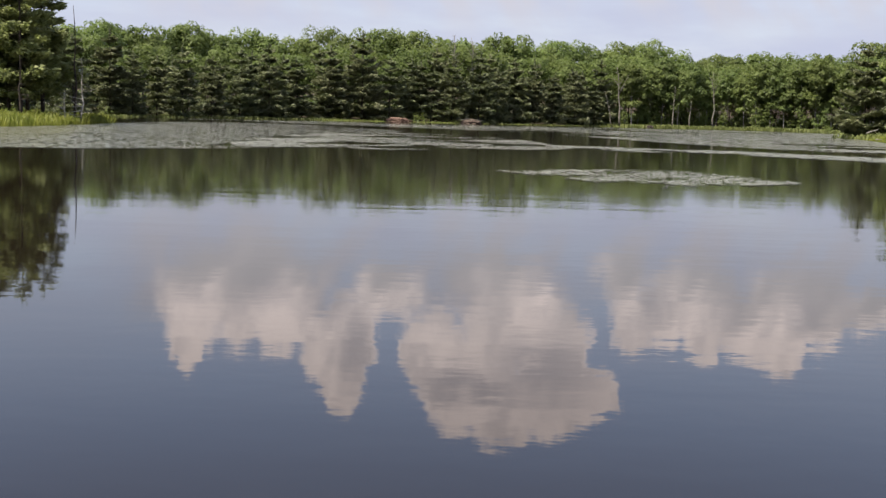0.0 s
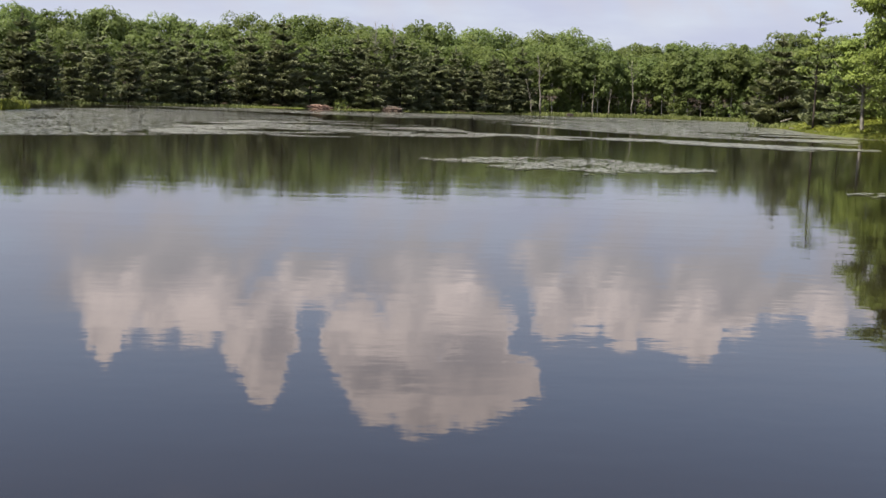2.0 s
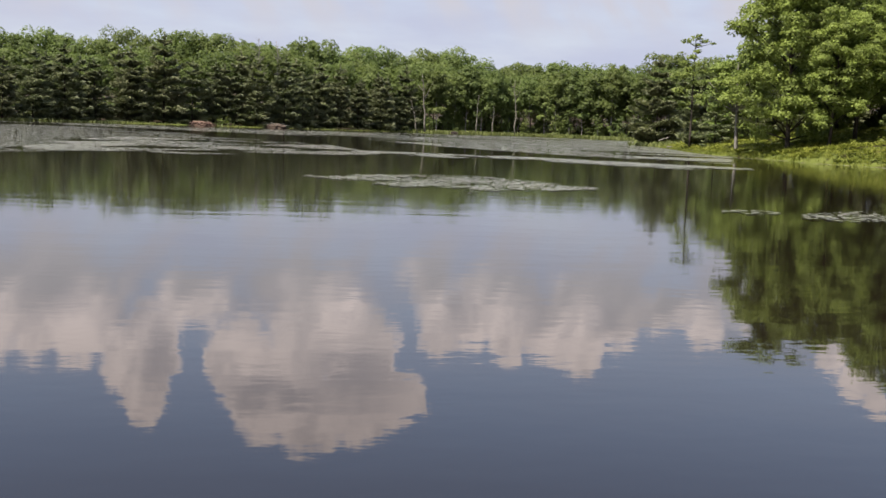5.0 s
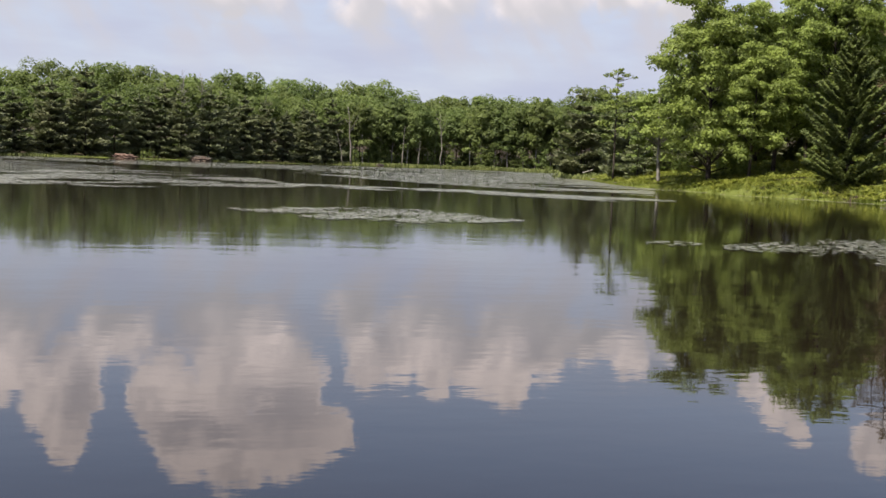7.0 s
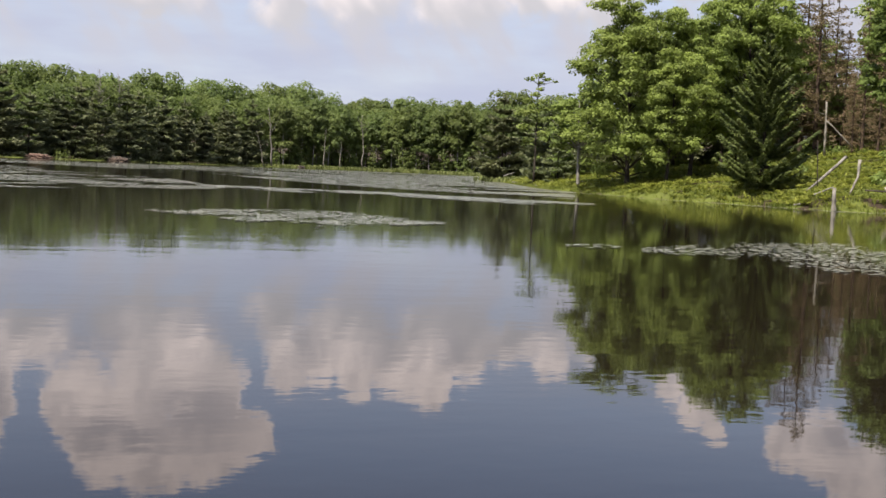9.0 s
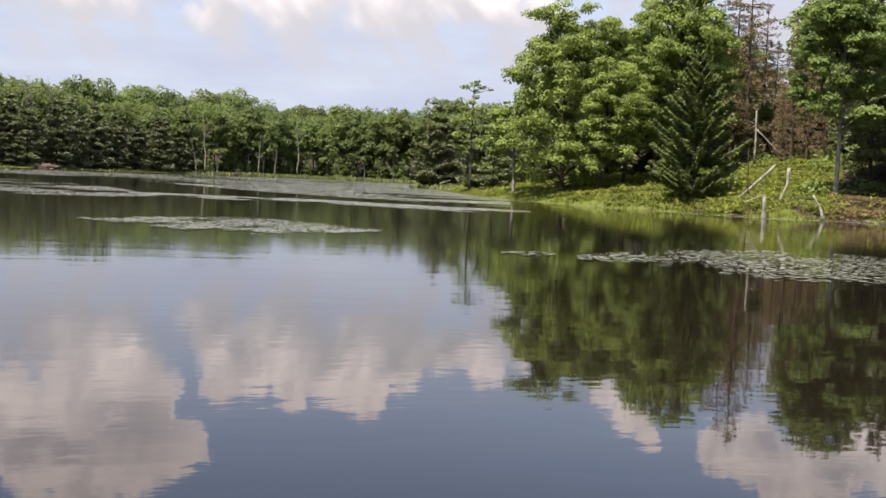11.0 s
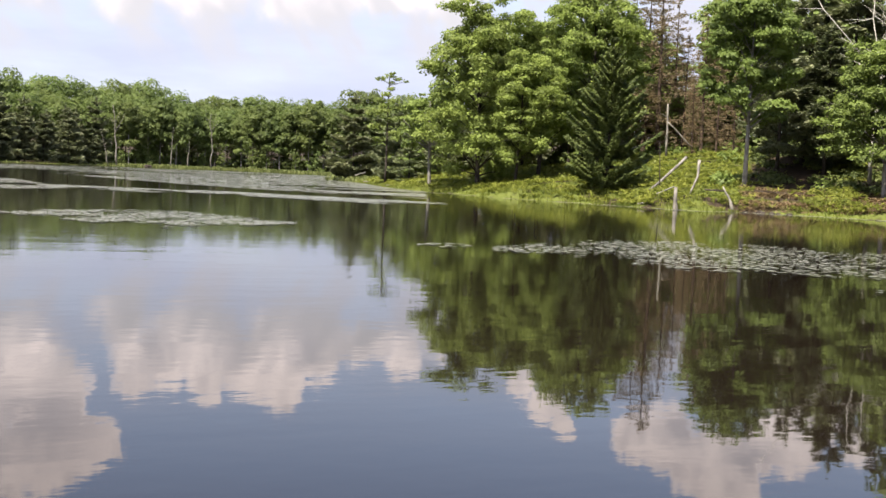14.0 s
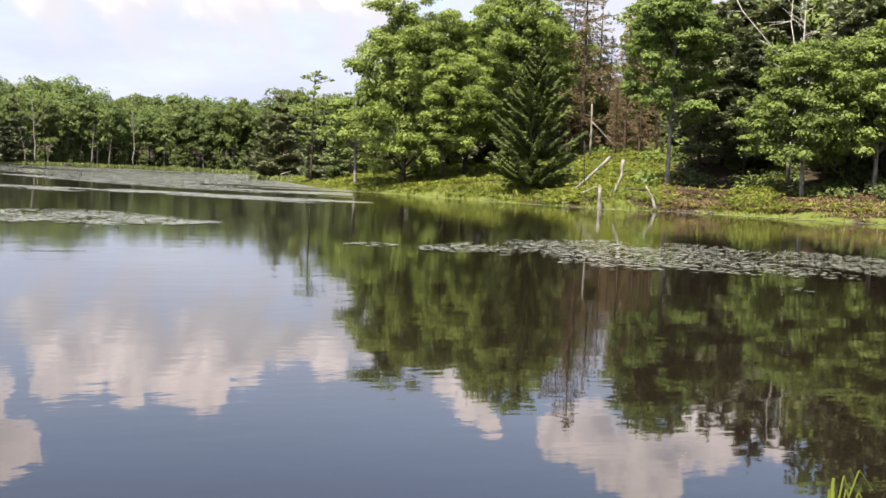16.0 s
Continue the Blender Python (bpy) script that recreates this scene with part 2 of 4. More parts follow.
BARK_DARK = bark_material("dark_bark", (0.019, 0.014, 0.011), (0.062, 0.050, 0.040))
RED_BARK = bark_material("red_brown_bark", (0.035, 0.024, 0.018), (0.105, 0.072, 0.052))
BARK_GREY = bark_material("grey_bark", (0.085, 0.077, 0.067), (0.24, 0.22, 0.195))
BARK_PALE = bark_material("bleached_wood", (0.19, 0.175, 0.15), (0.46, 0.43, 0.37))
BIRCH_BARK = bark_material("birch_bark", (0.12, 0.11, 0.098), (0.36, 0.335, 0.30))
DRIFTWOOD = bark_material("weathered_wood", (0.09, 0.08, 0.066), (0.255, 0.232, 0.195))
RED_SOIL = soil_material("red_soil", (0.07, 0.045, 0.035), (0.22, 0.145, 0.112))
LODGE = soil_material("mud_and_sticks", (0.03, 0.023, 0.018), (0.115, 0.084, 0.066))
LITTER = leaf_material("dead_leaves", (0.062, 0.039, 0.02), (0.225, 0.152, 0.082), 0.1)

# ---------------------------------------------------------------- shape tools


def polar(az, r):
    """A place on the map: degrees to the left of north, and metres from the near bank."""
    return -r * math.sin(radians(az)), r * math.cos(radians(az))


def quads_mesh(name, verts, mat, sides=4):
    """One mesh of loose faces, from an array of corners (faces, sides, 3)."""
    verts = np.asarray(verts, dtype=np.float32)
    count = len(verts)
    me = bpy.data.meshes.new(name)
    me.vertices.add(count * sides)
    me.vertices.foreach_set("co", verts.reshape(-1))
    me.loops.add(count * sides)
    me.loops.foreach_set("vertex_index", np.arange(count * sides, dtype=np.int32))
    me.polygons.add(count)
    me.polygons.foreach_set("loop_start", np.arange(0, count * sides, sides, dtype=np.int32))
    me.update(calc_edges=True)
    me.materials.append(mat)
    return me


class Tubes:
    """Tapered round limbs, joined into one mesh."""

    def __init__(self):
        self.v, self.f = [], []

    def add(self, points, radii, sides=6):
        pts = [Vector(p) for p in points]
        base = len(self.v)
        for i, (p, r) in enumerate(zip(pts, map(float, radii))):
            d = (pts[min(i + 1, len(pts) - 1)] - pts[max(i - 1, 0)]).normalized()
            u = d.cross(Vector((0.31, 0.95, 0.07))).normalized()
            w = d.cross(u)
            for k in range(sides):
                an = 2 * math.pi * k / sides
                self.v.append(p + r * (math.cos(an) * u + math.sin(an) * w))
        for i in range(len(pts) - 1):
            for k in range(sides):
                k2 = (k + 1) % sides
                self.f.append((base + i * sides + k, base + i * sides + k2, base + (i + 1) * sides + k2, base + (i + 1) * sides + k))
        self.f.append(tuple(base + k for k in range(sides))[::-1])
        self.f.append(tuple(base + (len(pts) - 1) * sides + k for k in range(sides)))

    def mesh(self, name, mat):
        me = bpy.data.meshes.new(name)
        me.from_pydata(self.v, [], self.f)
        me.polygons.foreach_set("use_smooth", [True] * len(me.polygons))
        me.materials.append(mat)
        return me


def leaf_quads(centres, ups, along, length, width):
    """Diamond leaves: (n, 4, 3). ups and along are unit arrays; length and width arrays."""
    side = np.cross(ups, along)
    side /= np.linalg.norm(side, axis=1, keepdims=True) + 1e-9
    fwd = np.cross(side, ups)
    L, W = length[:, None], width[:, None]
    return np.stack([centres - fwd * L * 0.5, centres + side * W * 0.5 + fwd * L * 0.05,
                     centres + fwd * L * 0.5 - ups * L * 0.12, centres - side * W * 0.5 + fwd * L * 0.05], axis=1)


def leaf_tris(centres, ups, along, length, width):
    """Pointed leaves or needle sprays of one triangle: (n, 3, 3)."""
    side = np.cross(ups, along)
    side /= np.linalg.norm(side, axis=1, keepdims=True) + 1e-9
    fwd = np.cross(side, ups)
    L, W = length[:, None], width[:, None]
    return np.stack([centres - fwd * L * 0.45 - side * W * 0.55, centres - fwd * L * 0.35 + side * W * 0.55, centres + fwd * L * 0.6 - ups * L * 0.1], axis=1)


def unit(a):
    return a / (np.linalg.norm(a, axis=1, keepdims=True) + 1e-9)


def part(name, data, parent, label=""):
    ob = new(name, data)
    ob.parent = parent
    return tagged(ob, label)

# ---------------------------------------------------------------- lie of the land
# The pond's shore, anticlockwise from the near bank: heading and distance.
NEAR_BANK = [(-9, 2.3), (-3, 2.2), (3, 2.2), (9, 2.4), (25, 8), (45, 22)]
SHORE = [(-60, 60), (-52, 70), (-45, 74), (-41, 77), (-38, 77), (-35, 76), (-31, 82), (-27, 87.5), (-25, 96), (-22, 108),
         (-20.6, 130), (-19.7, 152), (-19.0, 168), (-19.2, 195), (-20, 230), (-19.6, 270), (-18.5, 295), (-16.5, 308),
         (-14, 314), (-10, 303), (-7.5, 280), (-4, 258), (0, 243), (5, 232), (10, 215), (14, 196), (17.5, 175), (19, 150),
         (18.5, 132), (17, 122), (15.9, 118), (16.3, 110), (18, 97), (20, 87), (23, 80), (28, 75), (40, 65), (60, 45), (75, 25)]


def smooth_ring(points, steps=5):
    out, n = [], len(points)
    for i in range(n):
        p0, p1, p2, p3 = (np.array(points[(i + k) % n], dtype=float) for k in (-1, 0, 1, 2))
        for s in range(steps):
            t = s / steps
            out.append(0.5 * (2 * p1 + (p2 - p0) * t + (2 * p0 - 5 * p1 + 4 * p2 - p3) * t * t + (3 * p1 - p0 - 3 * p2 + p3) * t ** 3))
    return np.array(out)


POND = smooth_ring(NEAR_BANK + [polar(az, r) for az, r in SHORE])


def inland(x, y):
    """Metres from the shore: positive on land, negative on the pond."""
    q = np.stack([np.ravel(x), np.ravel(y)], axis=1)
    best, odd = np.full(len(q), 1e9), np.zeros(len(q), dtype=bool)
    for a, b in zip(POND, np.roll(POND, -1, axis=0)):
        ab = b - a
        t = np.clip(((q - a) @ ab) / (ab @ ab), 0, 1)
        best = np.minimum(best, np.hypot(*(q - a - t[:, None] * ab).T))
        cross = (a[1] > q[:, 1]) != (b[1] > q[:, 1])
        odd ^= cross & (q[:, 0] < a[0] + (q[:, 1] - a[1]) / (ab[1] if abs(ab[1]) > 1e-9 else 1e-9) * ab[0])
    return np.where(odd, -best, best)


def step(x, lo, hi):
    t = np.clip((x - lo) / (hi - lo), 0, 1)
    return t * t * (3 - 2 * t)


def waves(x, y):
    """Gentle unevenness of the ground."""
    return (np.sin(x * 0.31 + 1.3 * np.sin(y * 0.17)) + np.sin(y * 0.43 + 1.7 * np.sin(x * 0.23)) + 0.6 * np.sin(x * 0.9 + y * 1.1)) / 2.6


def land(x, y):
    """Height of the ground."""
    x, y = np.asarray(x, dtype=float), np.asarray(y, dtype=float)
    s = inland(x, y).reshape(x.shape)
    az = np.degrees(np.arctan2(-x, y))
    r = np.hypot(x, y)
    s = s + 0.9 * waves(x * 1.7, y * 1.7) * step(r, 20, 60)
    hill = step(-az, 18.0, 24.0) * step(-az, 120.0, 80.0) * step(r, 260, 180)      # the fern bank
    far = step(r, 150, 200)
    near = step(r, 30, 12)
    slope = 0.035 + 0.115 * hill
    up = slope * s + hill * 0.35 * step(s, 0.0, 2.0)
    up = np.where(s > 45, slope * 45 + hill * 0.35 + 0.02 * (s - 45), up)
    up = up + 0.02 * far * np.maximum(s - 10, 0) * step(s, 10, 120)
    up = np.where(near > 0, np.minimum(up, 0.05 + 0.25 * step(s, 0, 4)), up)
    up = up + step(s, 0, 6) * 0.25 * waves(x, y) * (0.3 + hill)
    return np.where(s > 0, up, np.maximum(-1.6, 0.16 * s))


def level(x, y):
    return float(land(np.array([x]), np.array([y]))[0])


def make_ground():
    az = np.concatenate([np.arange(-180, -60, 4.0), np.arange(-60, 40, 0.4), np.arange(40, 180, 4.0)])
    r = np.concatenate([np.array([0.0, 0.6, 1.2, 1.8, 2.4, 3, 4, 5, 7, 10, 14, 20, 28, 38, 48, 58]), np.arange(64, 135, 1.5),
                        np.arange(135, 340, 3.0), np.array([350, 370, 400, 450, 520, 650, 900, 1400, 2400, 4200])])
    A, R = np.meshgrid(np.radians(az), r, indexing="ij")
    X, Y = -R * np.sin(A), R * np.cos(A)
    Z = land(X, Y)
    m, k = X.shape
    verts = np.stack([X, Y, Z], axis=-1).reshape(-1, 3)
    i, j = np.meshgrid(np.arange(m), np.arange(k - 1), indexing="ij")
    i2 = (i + 1) % m
    faces = np.stack([i * k + j, i * k + j + 1, i2 * k + j + 1, i2 * k + j], axis=-1).reshape(-1, 4)[:, ::-1]
    me = bpy.data.meshes.new("ground")
    me.vertices.add(len(verts))
    me.vertices.foreach_set("co", verts.astype(np.float32).reshape(-1))
    me.loops.add(len(faces) * 4)
    me.loops.foreach_set("vertex_index", faces.astype(np.int32).reshape(-1))
    me.polygons.add(len(faces))
    me.polygons.foreach_set("loop_start", np.arange(0, len(faces) * 4, 4, dtype=np.int32))
    me.polygons.foreach_set("use_smooth", np.ones(len(faces), dtype=bool))
    me.update(calc_edges=True)
    me.validate()
    # leaf litter instead of turf under the woods, its dark tone carrying their shade
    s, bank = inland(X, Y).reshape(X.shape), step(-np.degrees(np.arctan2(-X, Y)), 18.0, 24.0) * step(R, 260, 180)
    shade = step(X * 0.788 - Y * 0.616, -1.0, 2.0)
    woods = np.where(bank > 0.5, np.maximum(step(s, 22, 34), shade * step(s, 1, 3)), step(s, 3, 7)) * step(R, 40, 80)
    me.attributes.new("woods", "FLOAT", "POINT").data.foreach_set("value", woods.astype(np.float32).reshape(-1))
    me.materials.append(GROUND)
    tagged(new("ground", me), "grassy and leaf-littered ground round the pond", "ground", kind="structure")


make_ground()
bm = bmesh.new()
ring = [bm.verts.new((390 * math.sin(k * math.pi / 32), 60 + 390 * math.cos(k * math.pi / 32), 0)) for k in range(64)]
bm.faces.new(ring).normal_flip()
bm.normal_update()
if bm.faces[:][0].normal.z < 0:
    bmesh.ops.reverse_faces(bm, faces=bm.faces)
me = bpy.data.meshes.new("water")
bm.to_mesh(me)
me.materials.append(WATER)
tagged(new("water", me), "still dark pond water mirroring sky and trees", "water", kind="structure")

# ---------------------------------------------------------------- trees


def bent(rng, top, lean=0.03, n=6):
    """Points of a slightly crooked stem from the origin up to a height."""
    pts, off = [], np.zeros(2)
    drift = rng.normal(0, lean, 2)
    for i in range(n + 1):
        off = off + drift * top / n + rng.normal(0, lean * 0.35, 2) * top / n
        pts.append((off[0] if i else 0.0, off[1] if i else 0.0, top * i / n))
    return pts


def along_stem(pts, z):
    for p, q in zip(pts, pts[1:]):
        if z <= q[2]:
            t = (z - p[2]) / (q[2] - p[2])
            return np.array(p) + (np.array(q) - np.array(p)) * t
    return np.array(pts[-1])


def broadleaf(name, seed, high, wide, bare, boughs, leaves, leaf, leaf_mat, bark, girth=0.018, lean=0.02, tufts=5, tuft=0.2, flat=0.6, belly=0.42, ragged=0.35, ruffle=0.4, sides=4, open_low=0.0, shell=0.2, knobs=0.3):
    """An oak or maple: crooked stem, limbs that fan out into tiers of domed leafy tufts. Returns (trunk, crown) meshes."""
    rng = np.random.default_rng(seed)
    stem = bent(rng, high * 0.93, lean)
    wood = Tubes()
    r0 = high * girth
    n = len(stem)
    wood.add([(0, 0, -0.6), *stem], [r0 * 1.35] + [r0 * (1 - 0.9 * i / (n - 1)) for i in range(n)], 8 if sides > 3 else 6)
    centres, sizes = [], []
    mid_z, half_z = high * (bare + (1 - bare) * belly), high * (1 - bare)
    for c in range(boughs):
        # tips are spread evenly over the crown's egg-shaped surface, a few inside it
        rise = -0.62 + 1.6 * (c + rng.random()) / boughs
        rise = min(rise, 0.985)
        deep = rng.uniform(1 - ragged, 1.06) * (0.62 if c % 4 == 3 else 1.0)
        flank = math.sqrt(max(0.0, 1 - rise * rise)) ** 0.8
        reach = wide * flank * deep
        z = mid_z + half_z * rise * ((1 - belly) if rise > 0 else belly / 0.62) * (0.97 if deep > 0.7 else 0.75)
        v = min(max((z / high - bare) / (1 - bare), 0.0), 1.0)
        an = c * 2.39996 + rng.normal(0, 0.3)
        out = np.array([math.cos(an), math.sin(an), 0.0])
        side = np.array([-out[1], out[0], 0.0])
        root = along_stem(stem, max(high * bare * rng.uniform(0.75, 1.1), z - max(reach, 0.12 * high) * rng.uniform(0.5, 0.9)))
        mid = along_stem(stem, min(z, high * 0.9))
        tip = np.array([mid[0], mid[1], z]) + out * reach * 0.9
        elbow = (root + tip) / 2 + np.array([0, 0, 0.08 * reach]) + rng.normal(0, 0.05 * reach + 0.02, 3)
        w = r0 * 0.3 * (1.08 - v)
        wood.add([root, elbow, tip], [w + 0.012, w * 0.6 + 0.008, 0.01], sides)
        for k in range(tufts):
            u = rng.uniform(0.55, 1.06) if k else 1.0
            s = wide * tuft * rng.uniform(0.7, 1.25) * (0.8 if v > 0.88 else 1.0)
            spot = elbow + (tip - elbow) * (u * 2 - 1) + side * rng.normal(0, 0.26) * (reach * 0.6 + wide * 0.25) + out * rng.normal(0, 0.08) * wide
            spot[2] += rng.normal(0, 0.35) * s - 0.05 * reach * (u - 0.6)
            if open_low and v < 0.3 and rng.random() < open_low:
                continue
            centres.append(spot)
            sizes.append(s)
            if sides > 3:
                wood.add([elbow + (tip - elbow) * 0.5 * min(u, 1.0), spot], [w * 0.3 + 0.006, 0.006], 3)
    centres, sizes = np.array(centres), np.array(sizes)
    share = sizes ** 2 * rng.uniform(0.75, 1.25, len(sizes))
    which = rng.choice(len(sizes), leaves, p=share / share.sum())
    k = leaves
    d = unit(rng.normal(0, 1, (k, 3)))
    d[:, 2] = np.where(rng.random(k) < 0.72, np.abs(d[:, 2]), 0.7 * d[:, 2])
    rr = rng.uniform(shell, 1.0, (k, 1)) ** 0.45
    lump = 1 + knobs * np.sin(4.1 * d[:, :1] + which[:, None]) * np.sin(3.7 * d[:, 1:2] + 2.0 * which[:, None])
    sz = sizes[which][:, None]
    pos = centres[which] + d * rr * lump * sz * np.array([1.0, 1.0, flat])
    ups = unit(d * 0.85 + np.array([0, 0, 0.4]) + rng.normal(0, ruffle, (k, 3)))
    fwd = unit(np.stack([d[:, 0], d[:, 1], -0.3 + 0 * d[:, 0]], axis=1) + rng.normal(0, 0.5, (k, 3)))
    ln = leaf * rng.uniform(0.6, 1.35, k)
    return wood.mesh(name + "_trunk", bark), quads_mesh(name + "_crown", leaf_tris(pos, ups, fwd, ln, ln * rng.uniform(0.7, 1.05, k)), leaf_mat, 3)


def conifer(name, seed, high, wide, bare, whorls, boughs, sprays, leaf, leaf_mat, bark, rise=0.1, upturn=0.25, taper=0.85, girth=0.014,
            gaps=0.12, lean=0.008, slim=0.4, plate=0.3, thick=0.05, ruffle=0.35, inner=0.35, ragged=0.3, top=0.04, sides=3, face=0.6, wild=0.08, jitter=0.014):
    """A pine: straight stem with whorls of boughs that carry flat plates of needle tufts, with air between the plates."""
    rng = np.random.default_rng(seed)
    stem = bent(rng, high, lean)
    wood, out = Tubes(), []
    r0 = high * girth
    n = len(stem)
    wood.add([(0, 0, -0.6), *stem], [r0 * 1.3] + [r0 * (1 - 0.95 * i / (n - 1)) for i in range(n)], 7)
    for w in range(whorls):
        v = min(max((w + rng.uniform(-0.3, 0.3)) / whorls, 0.0), 0.985)
        z = high * (bare + (1 - bare) * v)
        whole = wide * ((1 - v) ** taper * (0.72 + 0.28 * min(1, v * 6 + 0.3)) + top)
        turn = rng.random() * 6.28
        for b in range(boughs):
            if rng.random() < gaps:
                continue
            an = turn + 6.283 * b / boughs + rng.normal(0, 0.2)
            L = whole * rng.uniform(1 - ragged, 1 + ragged * 0.55)
            s = along_stem(stem, min(high * 0.99, z + rng.normal(0, jitter * high)))
            hdir = np.array([math.cos(an), math.sin(an), 0])
            side = np.array([-hdir[1], hdir[0], 0])
            t = np.linspace(0, 1, 5)
            lift = L * ((rise * (0.4 + 1.2 * v) + rng.normal(0, wild)) * t + upturn * t ** 2 - (0.12 * t if v < 0.35 else 0))
            pts = s + t[:, None] * L * hdir + np.stack([0 * t, 0 * t, lift], axis=1)
            wood.add([pts[0], pts[2], pts[4]], [r0 * 0.16 * (1.1 - v) + 0.008, r0 * 0.08 * (1.1 - v) + 0.006, 0.005], sides)
            k = max(6, int(sprays * (L / wide + 0.18)))
            tt = inner + (1 - inner) * rng.random(k) ** 0.8
            base = np.stack([np.interp(tt, t, pts[:, q]) for q in range(3)], axis=1)
            fan = plate * L * np.sin(np.clip((tt - inner * 0.6) / (1.05 - inner * 0.6), 0, 1) * math.pi) ** 0.7
            spread = rng.uniform(-1, 1, k) * fan
            pos = base + side * spread[:, None]
            pos[:, 2] += rng.normal(0, thick, k) * L * 0.6 + 0.02 * L - 0.5 * np.abs(spread) ** 2 / L
            fwd = unit(hdir + side * (np.sign(spread) * rng.uniform(0.0, 0.9, k))[:, None] + rng.normal(0, 0.3, (k, 3)) + np.array([0, 0, 0.15 + upturn]))
            ups = np.array([0, 0, 1.0]) + face * hdir + rng.normal(0, ruffle, (k, 3))
            ups = unit(ups - fwd * np.sum(ups * fwd, axis=1)[:, None])
            ln = leaf * rng.uniform(0.6, 1.3, k)
            out.append(leaf_tris(pos, ups, fwd, ln, ln * rng.uniform(0.7, 1.2, k) * slim))
    tip = along_stem(stem, high)
    k = 24
    pos = tip + rng.normal(0, 0.12, (k, 3)) * np.array([1, 1, 4]) - np.array([0, 0, 0.5])
    out.append(leaf_tris(pos, unit(rng.normal(0, 1, (k, 3))), unit(rng.normal(0, 0.4, (k, 3)) + np.array([0, 0, 1])),
                          np.full(k, leaf), np.full(k, leaf * 0.35)))
    return wood.mesh(name + "_trunk", bark), quads_mesh(name + "_crown", np.concatenate(out), leaf_mat, 3)


def spruce(name, seed, high, wide, leaf_mat, bark, whorls=19, boughs=9, sprays=430, leaf=0.24):
    """A spruce: boughs like fingers that sag from the stem and lift at their tips, each hung with short twigs."""
    rng = np.random.default_rng(seed)
    stem = bent(rng, high, 0.004)
    wood, out = Tubes(), []
    wood.add([(0, 0, -0.6), *stem], [0.2] + [0.16 * (1 - 0.95 * i / 6) for i in range(7)], 8)
    for w in range(whorls):
        v = (w + 0.35 * rng.random()) / whorls
        z = high * (0.06 + 0.93 * v) + rng.normal(0, 0.1)
        turn = rng.random() * 6.28
        for b in range(boughs if v < 0.8 else 5):
            an = turn + 6.283 * b / (boughs if v < 0.8 else 5) + rng.normal(0, 0.16)
            L = wide * ((1 - v) ** 0.9 + 0.03) * rng.uniform(0.6, 1.15) * (1.0 if v > 0.08 else 0.85)
            hdir = np.array([math.cos(an), math.sin(an), 0])
            side = np.array([-hdir[1], hdir[0], 0])
            t = np.linspace(0, 1, 7)
            lift = L * ((-0.22 + 0.85 * v) * t + (0.45 - 0.1 * v) * t ** 2.2)
            pts = along_stem(stem, min(high, z + rng.normal(0, 0.22) * (1 - v))) + t[:, None] * L * hdir + np.stack([0 * t, 0 * t, lift], axis=1)
            wood.add(pts[::2], np.linspace(0.035 * (1.1 - v) + 0.008, 0.005, 4), 3)
            k = int(sprays * (0.2 + L / wide))
            tt = rng.uniform(0.16, 1.02, k) ** 0.8
            base = np.stack([np.interp(tt, t, pts[:, q]) for q in range(3)], axis=1)
            girth = (0.10 + 0.12 * L) * (1.12 - tt) ** 0.5
            off = rng.uniform(-1, 1, k)
            pos = base + side * (off * girth)[:, None]
            pos[:, 2] -= np.abs(rng.normal(0, 0.55, k)) * girth * (1.2 - np.abs(off)) - 0.03
            fwd = unit(hdir * 0.8 + side * (off * 0.9)[:, None] + rng.normal(0, 0.22, (k, 3)) + np.array([0, 0, -0.15]))
            ups = np.array([0, 0, 1.0]) + side * (0.8 * off)[:, None] + rng.normal(0, 0.3, (k, 3))
            ups = unit(ups - fwd * np.sum(ups * fwd, axis=1)[:, None])
            ln = leaf * rng.uniform(0.6, 1.3, k)
            out.append(leaf_tris(pos, ups, fwd, ln, ln * rng.uniform(0.3, 0.5, k)))
    return wood.mesh(name + "_trunk", bark), quads_mesh(name + "_crown", np.concatenate(out), leaf_mat, 3)


def plant(name, meshes, az, r, size=1.0, turn=0.0, label="", category="tree", group="", stretch=1.0, sink=0.1, tilt=0.0):
    """A tree of the given meshes as a thing of its own, standing on the ground."""
    x, y = polar(az, r)
    root = new(name)
    root.matrix_basis = pose(x, y, level(x, y) - sink, tilt, 0, turn) @ Matrix.Diagonal((size, size, size * stretch, 1))
    tagged(root, label, category, group)
    part("trunk", meshes[0], root)
    if meshes[1]:
        part("crown", meshes[1], root)
    return root


# far woods: a few kinds, each tree placed and turned on its own
FAR_PINES = [conifer("far_pine", 10 + i, 16, w, b, wh, 7, 150, 0.86, DARK_PINE, BARK_DARK, 0.1, 0.12, tp, gaps=0.08, slim=0.42, plate=0.42, thick=0.06, ruffle=0.4, inner=0.12, lean=0.015, face=0.9, wild=0.12, jitter=0.013)
             for i, (w, b, tp, wh) in enumerate([(5.4, 0.05, 0.62, 9), (4.9, 0.07, 0.5, 8), (5.8, 0.04, 0.7, 9), (4.6, 0.09, 0.55, 8)])]
FAR_OAKS = [broadleaf("far_oak", 30 + i, 20, w, b, 30, 6300, 0.585, FAR_LEAF, BARK_DARK, 0.011, 0.015, 3, 0.34, 0.8, 0.5, 0.2, 0.2, 3, 0.0, 0.6, 0.15)
            for i, (w, b) in enumerate([(7.4, 0.36), (6.6, 0.40), (8.0, 0.32)])]
